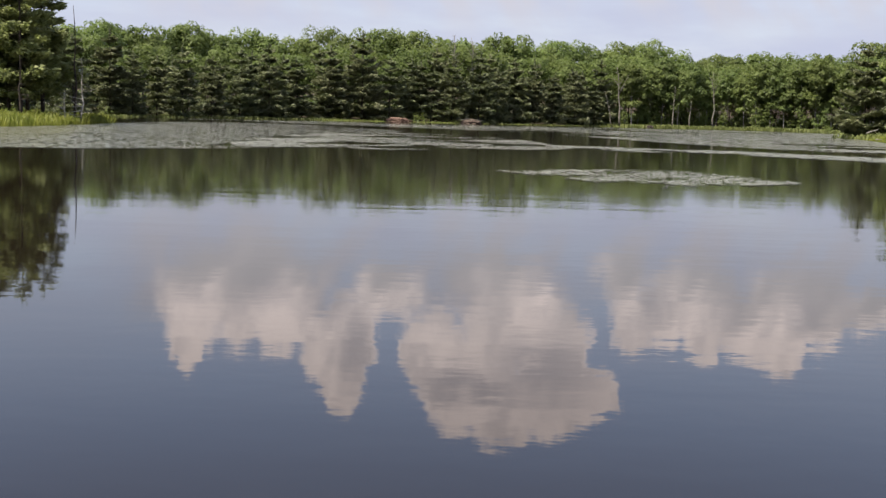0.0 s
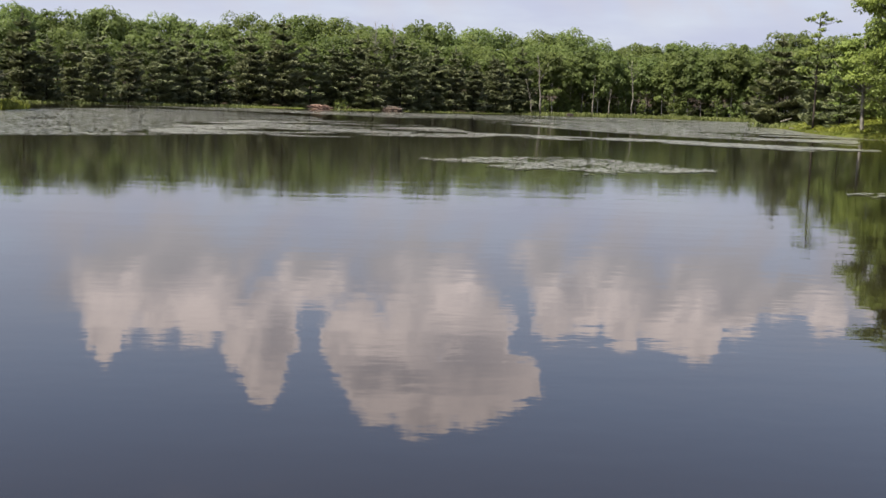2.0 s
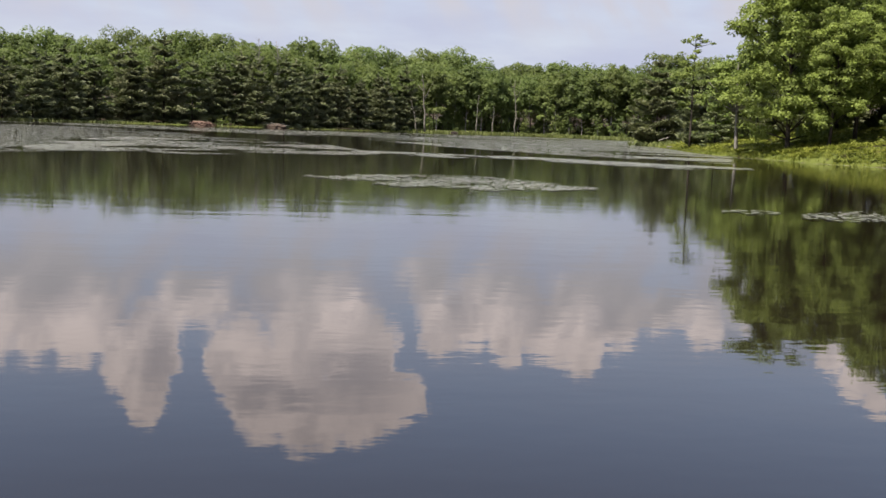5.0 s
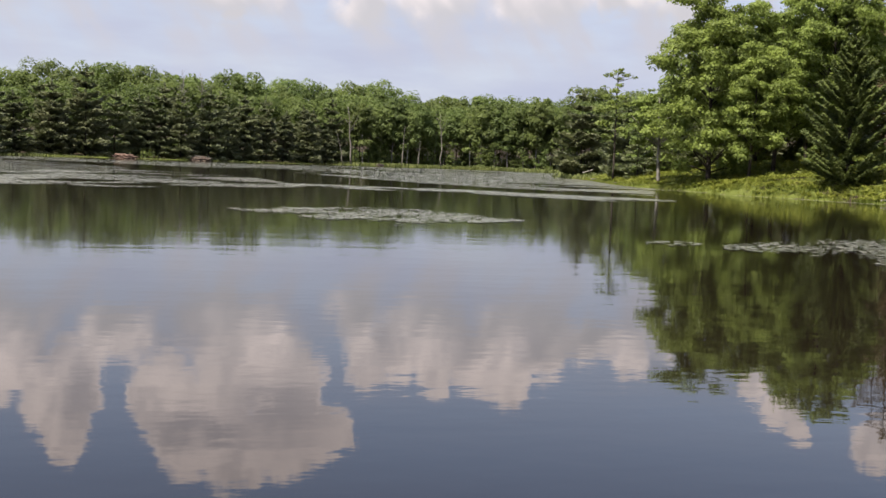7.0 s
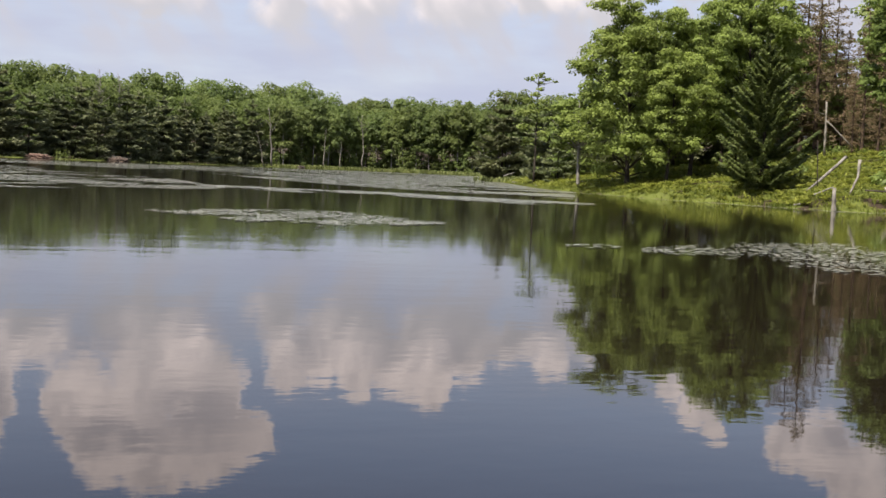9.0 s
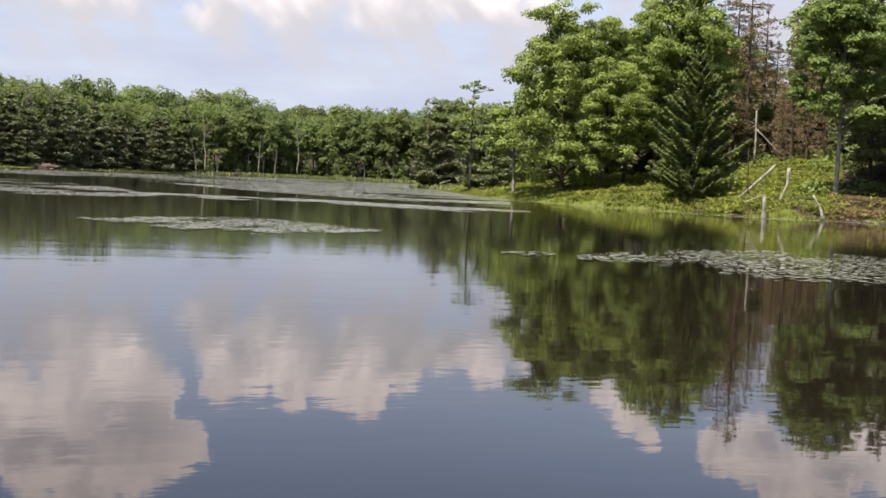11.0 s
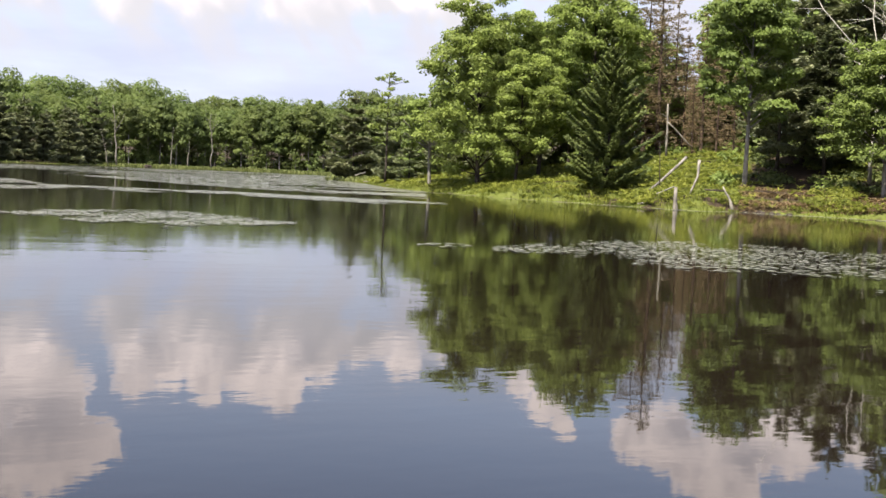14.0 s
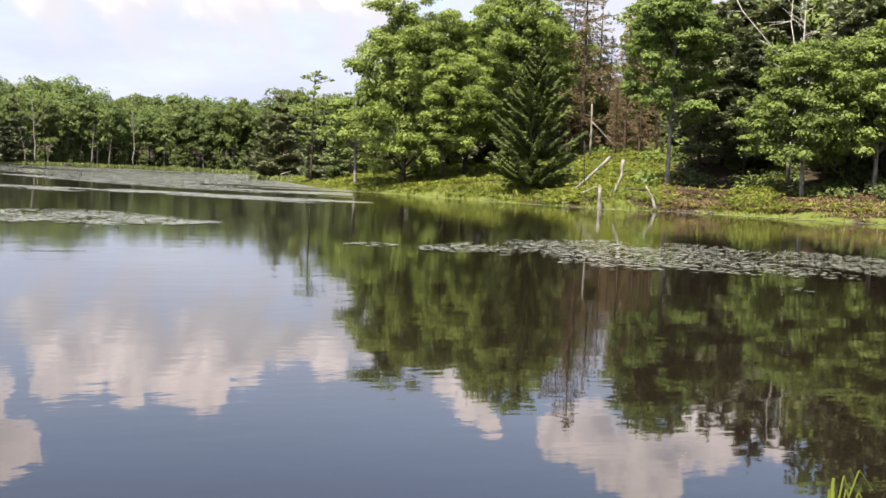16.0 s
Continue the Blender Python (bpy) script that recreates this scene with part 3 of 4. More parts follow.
BIRCHES = [broadleaf("birch", 40 + i, 17, w, b, 28, 6000, 0.45, FAR_LEAF, BIRCH_BARK, 0.010, 0.02, 4, 0.3, 0.9, 0.5, 0.32, 0.22, 3, 0.3, 0.55, 0.2)
           for i, (w, b) in enumerate([(4.6, 0.34), (4.0, 0.30), (5.0, 0.26)])]
rng = np.random.default_rng(4)


def far_shore(az):
    """Distance of the far shore in a direction."""
    table = sorted(SHORE[17:27])
    return float(np.interp(az, [q[0] for q in table], [q[1] for q in table]))


def canopy(az):
    """Height of the woods' tops over the far shore, by direction."""
    return float(np.interp(az, [-22, -19, -16, -12.5, -8.5, -6.5, -2, 0.5, 4, 8, 13, 20, 28],
                           [20.5, 20.2, 18.7, 18.5, 18.8, 18.7, 18.1, 18.1, 16.5, 15.8, 13.8, 13.0, 12.8]))


PINE_LABEL = "tall dark green white pine with layered boughs in the shore woods"
OAK_LABEL = "full green broadleaved tree in the woods behind the shore"
THIN_LABEL = "slender grey-trunked green tree at the edge of the far woods"
FRONT_PINES = [(17.2, 11, 1), (15.6, 12.5, 3), (14.6, 9, 1), (13.5, 9.5, 3), (12.3, 11, 0), (11.0, 10, 1), (9.7, 12, 0), (8.3, 13, 2), (6.9, 11, 3), (5.5, 13.5, 0),
               (3.9, 16.5, 2), (2.6, 12, 1), (1.6, 12, 0), (0.6, 10.5, 3), (-0.4, 13, 2), (-1.7, 14, 0), (-2.6, 11, 1), (-3.4, 13.5, 2), (-4.4, 11, 3), (-5.2, 10, 1), (-6.3, 11.5, 2), (-7.2, 8.5, 3)]
for az, high, kind in FRONT_PINES:
    plant("pine_tree", FAR_PINES[kind], az, far_shore(az) + 7.5 + 2 * math.sin(az * 5), high / 15.2, az * 91, PINE_LABEL, group="pines of the far shore")
for row in (0, 1, 2, 4):
    az = 27.0 - 0.4 * row
    while az > -23:
        pine_side = az > -7.5
        r = far_shore(az) + (11 if pine_side else 12) + row * 9 + rng.uniform(-3, 4)
        top = 0.93 * canopy(az) * (r / far_shore(az)) ** 0.6
        turn = rng.uniform(0, 360)
        if pine_side and row < 2:
            kind = FAR_PINES[rng.integers(4)]
            size = top * (rng.uniform(0.55, 0.75) if row == 0 else rng.uniform(0.6, 0.82)) / 16
            plant("pine_tree", kind, az, r, size, turn, PINE_LABEL, group="pines of the far shore", stretch=rng.uniform(0.95, 1.15))
        elif not pine_side and row < 2:
            kind = BIRCHES[rng.integers(3)]
            plant("birch_tree", kind, az, r, top * rng.uniform(0.6, 1.0) / 17, turn, THIN_LABEL, group="trees of the far shore", stretch=rng.uniform(0.95, 1.1))
        else:
            kind = FAR_OAKS[rng.integers(3)]
            plant("oak_tree", kind, az, r, top * (rng.uniform(0.9, 1.04) if row < 4 else rng.uniform(0.95, 1.04)) / 20 * (0.72, 0.8, 0.88, 0.95, 1.02)[row], turn, OAK_LABEL, group="trees of the far woods", stretch=rng.uniform(0.84, 1.1))
        az -= rng.uniform(0.7, 1.5) * ((1.7 if pine_side else 0.62) if row < 2 else (1.25, 1.5, 0.95)[row - 2])

# saplings that fill the far woods under the crowns
UNDER = [broadleaf("sapling", 44 + i, 8, w, 0.05, 14, 1300, 0.46, FAR_LEAF, BARK_DARK, 0.012, 0.02, 4, 0.26, 0.8, sides=3) for i, w in enumerate([3.4, 2.8])]
az = -8.6
while az > -19:
    plant("young_tree", UNDER[rng.integers(2)], az, far_shore(az) + rng.uniform(8, 13), rng.uniform(0.3, 0.62) * (1.35 if az < -9 else 1.0), rng.uniform(0, 360), "young green tree at the edge of the far shore", group="young trees of the far woods")
    az -= rng.uniform(0.4, 1.0)
for row in range(2):
    az = 26.0 if row else -6.5
    while az > -23:
        r = far_shore(az) + 17 + 11 * row + rng.uniform(-2, 3)
        plant("young_tree", UNDER[rng.integers(2)], az, r, rng.uniform(0.65, 1.0), rng.uniform(0, 360), "young green tree in the shade of the far woods", group="young trees of the far woods")
        az -= rng.uniform(0.9, 1.5) * (1.0 if az < -7 else 1.6)

# spit to the west: pines and bare snags over reeds
# all but the yellow kind get darkened needles, deep shade put into their colour
NEAR_PINES = [conifer("pine", 50 + i, 15, w, b, 14, 7, 185, 0.46, YELLOW_PINE if i == 2 else DARK_PINE, BARK_DARK, 0.1, 0.1, 0.6, gaps=0.2, slim=0.5, plate=0.36, thick=0.1, ruffle=0.5, face=1.0 if i == 2 else 0.6, wild=0.15)
              for i, (w, b) in enumerate([(3.9, 0.14), (3.3, 0.2), (3.6, 0.18)])]
for az, r, size, turn, kind in [(18.55, 110, 1.0, 10, 2), (19.5, 105, 1.0, 130, 2), (20.6, 107, 1.0, 60, 2), (19.2, 119, 0.9, 200, 1),
                                (22.0, 108, 1.05, 300, 0), (20.0, 120, 1.0, 20, 1), (21.5, 121, 1.1, 250, 0),
                                (19.2, 122, 0.95, 310, 0)
                                ]:
    plant("pine_tree", NEAR_PINES[kind], az, r, size, turn, "tall shaded white pine on the reedy spit", group="pines of the spit")

# right-hand bank
OAKS = [broadleaf("oak", 60 + i, 17, w, b, n, 50000, 0.2, OAK_LEAF if i == 2 else MAPLE_LEAF, BARK_GREY if i == 2 else BARK_DARK, 0.013, 0.02, 6, 0.185, 0.66, 0.52, 0.38, 0.46, 4)
        for i, (w, b, n) in enumerate([(5.2, 0.06, 52), (5.2, 0.17, 50), (4.4, 0.32, 42), (5.2, 0.2, 50)])]
MID_OAKS = [broadleaf("back_oak", 70 + i, 17, w, b, 36, 6400, 0.455, OAK_LEAF, BARK_DARK, 0.012, 0.02, 5, 0.25, 0.7, 0.5, 0.3, 0.25, 3, 0.0, 0.5, 0.2)
            for i, (w, b) in enumerate([(5.4, 0.16), (4.7, 0.22), (5.1, 0.1)])]
SPRUCE = spruce("spruce", 80, 10.6, 3.7, SPRUCE_LEAF, BARK_DARK)
DEAD_PINES = [conifer("dead_pine", 84 + i, 18, 2.6, 0.1, 74, 2, 78, 0.24, DEAD_LEAF, RED_BARK, -0.05, 0.12, 0.4, gaps=0.22, girth=0.015, slim=0.4, plate=0.3, thick=0.12, ruffle=0.9, inner=0.2, ragged=0.5) for i in range(2)]
YOUNG_OAK = broadleaf("young_oak", 66, 10.6, 3.9, 0.26, 40, 42000, 0.165, OAK_LEAF, BARK_GREY, 0.016, 0.015, 6, 0.2, 0.62, 0.42, 0.25, 0.36)
LEANING = broadleaf("leaning_maple", 75, 8.5, 2.8, 0.4, 22, 12500, 0.19, OAK_LEAF, BARK_GREY, 0.021, 0.03, 5, 0.22, 0.6, 0.45, 0.35, 0.32)
SHORE_PINE = conifer("shore_pine", 78, 10.5, 4.0, 0.05, 9, 8, 330, 0.52, DARK_PINE, BARK_DARK, 0.06, 0.2, 0.8, gaps=0.1, slim=0.45, plate=0.4, thick=0.04, inner=0.12, face=0.9, wild=0.08, jitter=0.01)
SMALL_FIR = conifer("small_fir", 76, 6.0, 2.2, 0.05, 14, 6, 80, 0.3, PINE_LEAF, BARK_DARK, 0.05, 0.12, 0.9, slim=0.45)
MAPLE = "tall bright green maple with leafy tiers on the fern bank"
BANK = "trees of the fern bank"
BANK_TREES = [
    ("maple_tree", OAKS[0], -25.5, 100, 0.95, 0, MAPLE),
    ("maple_tree", OAKS[1], -28.4, 103, 0.87, 40, MAPLE),
    ("maple_tree", OAKS[3], -27.3, 98, 0.66, 210, "bright green maple with low boughs on the fern bank"),
    ("maple_tree", OAKS[3], -31.2, 108, 1.0, 100, "bright green maple in full leaf behind the spruce"),
    ("maple_tree", LEANING, -23.2, 105, 1.0, 0, "small bright green tree with a leaning pale trunk"),
    ("maple_tree", MID_OAKS[2], -22.5, 124, 0.42, 50, "low bright green tree at the end of the bank"),
    ("oak_tree", MID_OAKS[0], -38.0, 122, 0.85, 30, "green oak behind the dying pines"),
    ("oak_tree", OAKS[2], -38.1, 84.5, 0.84, 0, "green oak with a straight grey trunk on the bank"),
    ("oak_tree", YOUNG_OAK, -44.25, 83, 1.0, 200, "green young oak with a domed crown on the shaded bank"),
    ("oak_tree", YOUNG_OAK, -47.35, 83.5, 1.05, 20, "green oak on the shaded bank"),
    ("oak_tree", MID_OAKS[1], -48.4, 94, 1.2, 75, "tall green oak on the shaded bank"),
    ("oak_tree", MID_OAKS[0], -46.8, 104, 0.98, 140, "tall green oak behind the shaded bank"),
    ("oak_tree", YOUNG_OAK, -50.4, 84, 1.2, 120, "green oak on the shaded bank")]
BANK_PINES = [
    ("pine_tree", SMALL_FIR, -22.2, 118, 1.0, 0, "small grey-green fir at the edge of the bank"),
    ("spruce_tree", SPRUCE, -31.7, 86, 1.04, 0, "dark green spruce with drooping boughs on the bank"),
    ("pine_tree", NEAR_PINES[0], -26.2, 113, 0.8, 15, "shaded dark pine behind the maples"),
    ("pine_tree", NEAR_PINES[0], -27.6, 116, 0.85, 115, "shaded dark pine behind the maples"),
    ("pine_tree", NEAR_PINES[1], -29.8, 117, 0.9, 215, "shaded dark pine behind the maples"),
    ("pine_tree", DEAD_PINES[0], -34.0, 116, 1.04, 0, "dying pine with brown needles and dark trunk"),
    ("pine_tree", DEAD_PINES[1], -33.3, 121, 1.0, 70, "dying pine with brown needles and dark trunk"),
    ("pine_tree", DEAD_PINES[0], -32.7, 124, 0.95, 40, "dying pine with brown needles and dark trunk"),
    ("pine_tree", DEAD_PINES[1], -34.7, 127, 0.9, 250, "dying pine with brown needles and dark trunk"),
    ("pine_tree", DEAD_PINES[0], -36.6, 129, 0.92, 310, "dying pine with brown needles and dark trunk"),
    ("pine_tree", SHORE_PINE, -21.7, 130, 0.85, 130, "dark grey-green pine at the end of the bank"),
    ("pine_tree", SHORE_PINE, -22.9, 127, 0.75, 200, "dark grey-green pine at the end of the bank"),
    ("pine_tree", SHORE_PINE, -24.1, 120, 0.7, 20, "dark grey-green pine at the end of the bank")]
SHADE_PINES = [
    ("pine_tree", DEAD_PINES[0], -35.1, 119, 0.66, 140, "small dying pine with brown needles"),
    ("pine_tree", DEAD_PINES[1], -36.0, 116, 0.74, 90, "small dying pine with brown needles"),
    ("pine_tree", DEAD_PINES[0], -37.2, 124, 0.8, 200, "small dying pine with brown needles"),
    ("pine_tree", DEAD_PINES[1], -36.7, 111, 0.5, 60, "small dying pine with brown needles"),
    ("pine_tree", DEAD_PINES[0], -37.5, 108, 0.42, 10, "small dying pine with brown needles"),
    ("pine_tree", DEAD_PINES[1], -35.6, 110, 0.4, 170, "small dying pine with brown needles"),
    ("pine_tree", NEAR_PINES[0], -40.6, 97, 1.0, 0, "shaded dark pine among the oaks"),
    ("pine_tree", NEAR_PINES[1], -39.5, 92, 0.8, 100, "shaded dark pine among the oaks"),
    ("pine_tree", NEAR_PINES[0], -41.6, 93, 0.75, 240, "shaded dark pine among the oaks"),
    ("pine_tree", NEAR_PINES[1], -39.2, 104, 1.0, 10, "shaded dark pine among the oaks"),
    ("pine_tree", NEAR_PINES[0], -47.6, 92, 1.5, 30, "shaded dark pine among the oaks"),
    ("pine_tree", NEAR_PINES[0], -50.4, 94, 1.5, 160, "tall shaded dark pine among the oaks"),
    ("pine_tree", NEAR_PINES[1], -45.6, 96, 0.8, 75, "shaded dark pine among the oaks"),
    ("pine_tree", NEAR_PINES[0], -46.2, 88, 0.95, 15, "shaded dark pine among the oaks"),
    ("pine_tree", NEAR_PINES[0], -48.9, 86, 1.0, 195, "shaded dark pine among the oaks"),
    ("pine_tree", NEAR_PINES[0], -42.6, 99, 1.15, 300, "shaded dark pine among the oaks"),
    ("pine_tree", NEAR_PINES[1], -44.6, 106, 1.2, 50, "dark pine behind the oaks"),
    ("pine_tree", SHORE_PINE, -19.5, 161, 1.12, 0, "broad grey-green pine near the tip of the bank"),
    ("pine_tree", SHORE_PINE, -20.6, 172, 0.85, 80, "broad grey-green pine near the tip of the bank")]
for name, kind, az, r, size, turn, label in BANK_TREES + BANK_PINES + SHADE_PINES:
    plant(name, kind, az, r, size, turn, label, group=BANK)
rng = np.random.default_rng(8)
for row in range(3):
    az = -22.0 - row
    while az > -54:
        r = 122 + 11 * row + rng.uniform(-4, 4) + 22 * float(step(az, -27, -21))
        hole = -37.0 < az < -33.6                                  # sky shows between the crowns here
        size = rng.uniform(0.74, 0.92) * (0.5 if hole else 1) * (0.5 if az > -25 else 1)
        plant("oak_tree", MID_OAKS[rng.integers(3)], az, r, size, rng.uniform(0, 360), "green oak in the woods behind the fern bank", group="woods behind the bank")
        az -= rng.uniform(2.0, 3.2)

for az, r, size in [(-33.2, 126, 0.9), (-34.4, 130, 1.0), (-35.3, 126, 0.8), (-36.4, 131, 1.0), (-37.4, 127, 0.9), (-38.6, 118, 0.9), (-35.0, 138, 1.1), (-36.0, 140, 1.1),
                    (-27.0, 118, 0.8), (-29.0, 120, 0.9), (-41.5, 112, 0.9), (-43.5, 116, 1.0), (-45.5, 110, 0.9), (-47.5, 112, 1.0), (-30.5, 122, 1.0)]:
    plant("young_tree", UNDER[int(size * 10) % 2], az, r, size, az * 77, "young green tree in the shade behind the bank", group="young trees behind the bank")

# ---------------------------------------------------------------- undergrowth


def scatter(seed, count, az0, az1, r0, r1, s0, s1, thin=None):
    """Places on land, s0 to s1 metres from the shore: x, y, z."""
    g = np.random.default_rng(seed)
    az, r = g.uniform(az0, az1, count), np.sqrt(g.uniform(r0 ** 2, r1 ** 2, count))
    x, y = -r * np.sin(np.radians(az)), r * np.cos(np.radians(az))
    s = inland(x, y)
    keep = (s > s0) & (s < s1)
    if thin is not None:
        keep &= g.random(count) < thin(az, r, s, x, y)
    x, y = x[keep], y[keep]
    return np.stack([x, y, land(x, y)], axis=1), g


def blades(places, g, high, wide, spread, n, curve=0.35):
    """Grass: n narrow bent blades at each place."""
    base = np.repeat(places, n, axis=0)
    k = len(base)
    base = base + g.normal(0, spread, (k, 3)) * np.array([1, 1, 0])
    h = high * g.uniform(0.55, 1.2, k)
    out = unit(np.concatenate([g.normal(0, 1, (k, 2)), np.zeros((k, 1))], axis=1))
    side = np.stack([-out[:, 1], out[:, 0], 0 * h], axis=1)
    side = unit(side + g.normal(0, 0.6, (k, 3)) * np.array([1, 1, 0]))
    w = (wide * g.uniform(0.6, 1.4, k))[:, None]
    up = np.array([0, 0, 1.0])
    mid = base + up * (h * 0.6)[:, None] + out * (h * curve * 0.3)[:, None]
    tip = base + up * h[:, None] + out * (h * curve)[:, None]
    low = np.stack([base - side * w * 0.4, base + side * w * 0.4, mid + side * w * 0.5, mid - side * w * 0.5], axis=1)
    top = np.stack([mid - side * w * 0.5, mid + side * w * 0.5, tip + side * w * 0.08, tip - side * w * 0.08], axis=1)
    return np.concatenate([low, top])


def fronds(places, g, length, n):
    """Ferns: n arching fronds at each place."""
    base = np.repeat(places, n, axis=0)
    k = len(base)
    an = g.uniform(0, 6.283, k)
    out = np.stack([np.cos(an), np.sin(an), 0 * an], axis=1)
    side = np.stack([-out[:, 1], out[:, 0], 0 * an], axis=1)
    L = (length * g.uniform(0.6, 1.25, k))[:, None]
    up = np.array([0, 0, 1.0])
    arch = g.uniform(0.3, 1, (k, 1))
    p1 = base + out * L * 0.2 + up * L * (0.3 + 0.3 * arch)
    p3 = base + out * L * (0.55 + 0.5 * arch) + up * L * (1.05 - 0.6 * arch)
    w = L * 0.14
    return np.stack([p1 - side * w, p1 + side * w, p3], axis=1)


def bank_thin(az, r, s, x, y):
    """Ferns thin out in the shade and on the bare slope under the oaks."""
    shade = step(-az, 37.6, 38.6) * step(-az, 43.2, 41.4) * step(s, 0.6, 2.0)
    deep = step(-az, 43.0, 45.0) * step(s, 6.0, 12.0)
    under = 0.8 * step(-az, 42.6, 44.0) * step(s, 1.2, 3.0)
    edge = 0.78 * step(-az, 37.8, 38.8) * (1 - step(-az, 40.6, 41.6) * (1 - step(-az, 42.8, 44.0))) * (1 - step(s, 1.2, 2.0))
    return np.clip(1.0 - edge - 0.93 * shade - 0.9 * deep - under - 0.65 * step(s, 24, 40), 0, 1) * (0.75 + 0.25 * step(waves(x * 1.3, y * 1.3), -0.5, 0.2))


spots, g = scatter(21, 78000, -53, -18.5, 70, 190, 0.3, 42, bank_thin)
tagged(new("ferns", quads_mesh("ferns", fronds(spots, g, 0.44 * (1 + 0.35 * np.repeat(waves(spots[:, 0] * 2, spots[:, 1] * 2), 8)), 8), FERN_LEAF, 3)), "dense yellow-green ferns covering the bank", "ferns", kind="stuff")
spots, g = scatter(22, 62000, -53, -18.3, 70, 190, -0.35, 3.0, lambda az, r, s, x, y: 1 - 0.75 * np.maximum(step(-az, 37.6, 38.6) * step(-az, 41.2, 40.4), step(-az, 42.6, 44.0)))
tagged(new("shore_grass", quads_mesh("shore_grass", blades(spots, g, 0.28, 0.045, 0.15, 5), REED_LEAF)), "short yellow-green grass along the bank's edge", "grass", kind="stuff")
spots, g = scatter(23, 4200, 15.5, 24, 80, 128, -0.6, 6)
tagged(new("reeds", quads_mesh("reeds", blades(spots, g, 0.65 * (1.0 + 0.4 * np.repeat(waves(spots[:, 0] * 3, spots[:, 1] * 3), 9)), 0.06, 0.35, 9, 0.35), REED_LEAF)), "tall yellow-green reeds on the spit", "reeds", kind="stuff")
spots, g = scatter(24, 30000, -20.5, 17, 150, 330, -0.6, 6.0, lambda az, r, s, x, y: np.clip(0.08 + 0.92 * step(-az, 7, 10) + 0.75 * step(az, 3.5, 6), 0, 1))
tagged(new("far_grass", quads_mesh("far_grass", blades(spots, g, (0.3 + 0.3 * np.repeat(step(-np.degrees(np.arctan2(-spots[:, 0], spots[:, 1])), 7, 10), 9)) * (1 + 0.4 * np.repeat(waves(spots[:, 0] * 1.5, spots[:, 1]), 9)), 0.2, 0.9, 9, 0.6), MARSH_LEAF)), "strip of pale green grass along the far shore", "grass", kind="stuff")


def shrubs(seed, count, az0, az1, r0, r1, s0, s1, size, leaf, per, thin=None):
    """Low leafy bushes, too dense to count."""
    spots, g = scatter(seed, count, az0, az1, r0, r1, s0, s1, thin)
    k = len(spots) * per
    d = unit(g.normal(0, 1, (k, 3)))
    d[:, 2] = np.abs(d[:, 2])
    sz = np.repeat(size * g.uniform(0.5, 1.3, len(spots)), per)[:, None]
    pos = np.repeat(spots, per, axis=0) + d * sz * g.uniform(0.5, 1, (k, 1)) * np.array([1, 1, 0.9])
    ln = leaf * g.uniform(0.6, 1.3, k)
    return leaf_tris(pos, unit(d + np.array([0, 0, 0.4]) + g.normal(0, 0.4, (k, 3))), unit(g.normal(0, 1, (k, 3))), ln, ln * 0.7)


tagged(new("far_shrubs", quads_mesh("far_shrubs", shrubs(31, 2300, -23, 24, 150, 390, 2.5, 55, 1.9, 0.55, 60, lambda az, r, s, x, y: (0.25 + 0.75 * step(s, 8, 16)) * (0.35 + 0.65 * step(-az, 5, 8))), FAR_LEAF, 3)),
       "green bushes at the foot of the far woods", "shrubs", kind="stuff")
tagged(new("woodland_edge", quads_mesh("woodland_edge", shrubs(35, 3200, -24, 27, 200, 420, 50, 66, 3.4, 0.9, 40), FAR_LEAF, 3)),
       "thick green brush deep in the far woods", "shrubs", kind="stuff")
tagged(new("bank_shrubs", quads_mesh("bank_shrubs", shrubs(32, 620, -53, -20, 80, 175, 7, 75, 1.3, 0.3, 130,
       lambda az, r, s, x, y: 0.3 + 0.7 * step(s, 14, 30)), OAK_LEAF, 3)), "leafy green bushes between the bank's trees", "shrubs", kind="stuff")
# undergrowth in dark spruce needles, whose colour stands in for deep shade
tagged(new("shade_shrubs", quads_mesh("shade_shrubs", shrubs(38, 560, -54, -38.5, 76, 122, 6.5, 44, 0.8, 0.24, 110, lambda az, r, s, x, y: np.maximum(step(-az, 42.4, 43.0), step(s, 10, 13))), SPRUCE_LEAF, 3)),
       "dark green undergrowth that also fills in the oaks' shade", "shrubs", kind="stuff")
tagged(new("mound_ferns", quads_mesh("mound_ferns", shrubs(39, 42, -43.2, -41.0, 74, 90, 1.6, 6.5, 0.62, 0.16, 200), FERN_LEAF, 3)),
       "bushy yellow-green ferns at the foot of the shaded slope", "ferns", kind="stuff")
tagged(new("bank_bushes", quads_mesh("bank_bushes", shrubs(34, 260, -38.2, -20, 76, 130, 5, 26, 0.75, 0.24, 120), FERN_LEAF, 3)),
       "low yellow-green bushes among the ferns", "shrubs", kind="stuff")
tagged(new("spit_bushes", quads_mesh("spit_bushes", shrubs(36, 620, 15.7, 24, 84, 124, -0.1, 7, 0.8, 0.16, 120), FERN_LEAF, 3)),
       "low yellow-green bushes among the reeds", "shrubs", kind="stuff")
tagged(new("spit_shrubs", quads_mesh("spit_shrubs", shrubs(33, 150, 15.8, 26, 85, 128, 1.5, 12, 0.8, 0.26, 110), OAK_LEAF, 3)),
       "leafy green bushes behind the reeds", "shrubs", kind="stuff")

# ---------------------------------------------------------------- lily pads


def pad_outline(radius, corners=9):
    """A round leaf with a notch."""
    pts = [(0.12 * radius, 0.0)]
    for k in range(corners - 1):
        an = radians(18 + k * 324 / (corners - 2))
        pts.append((radius * math.cos(an), radius * math.sin(an)))
    return np.array(pts)


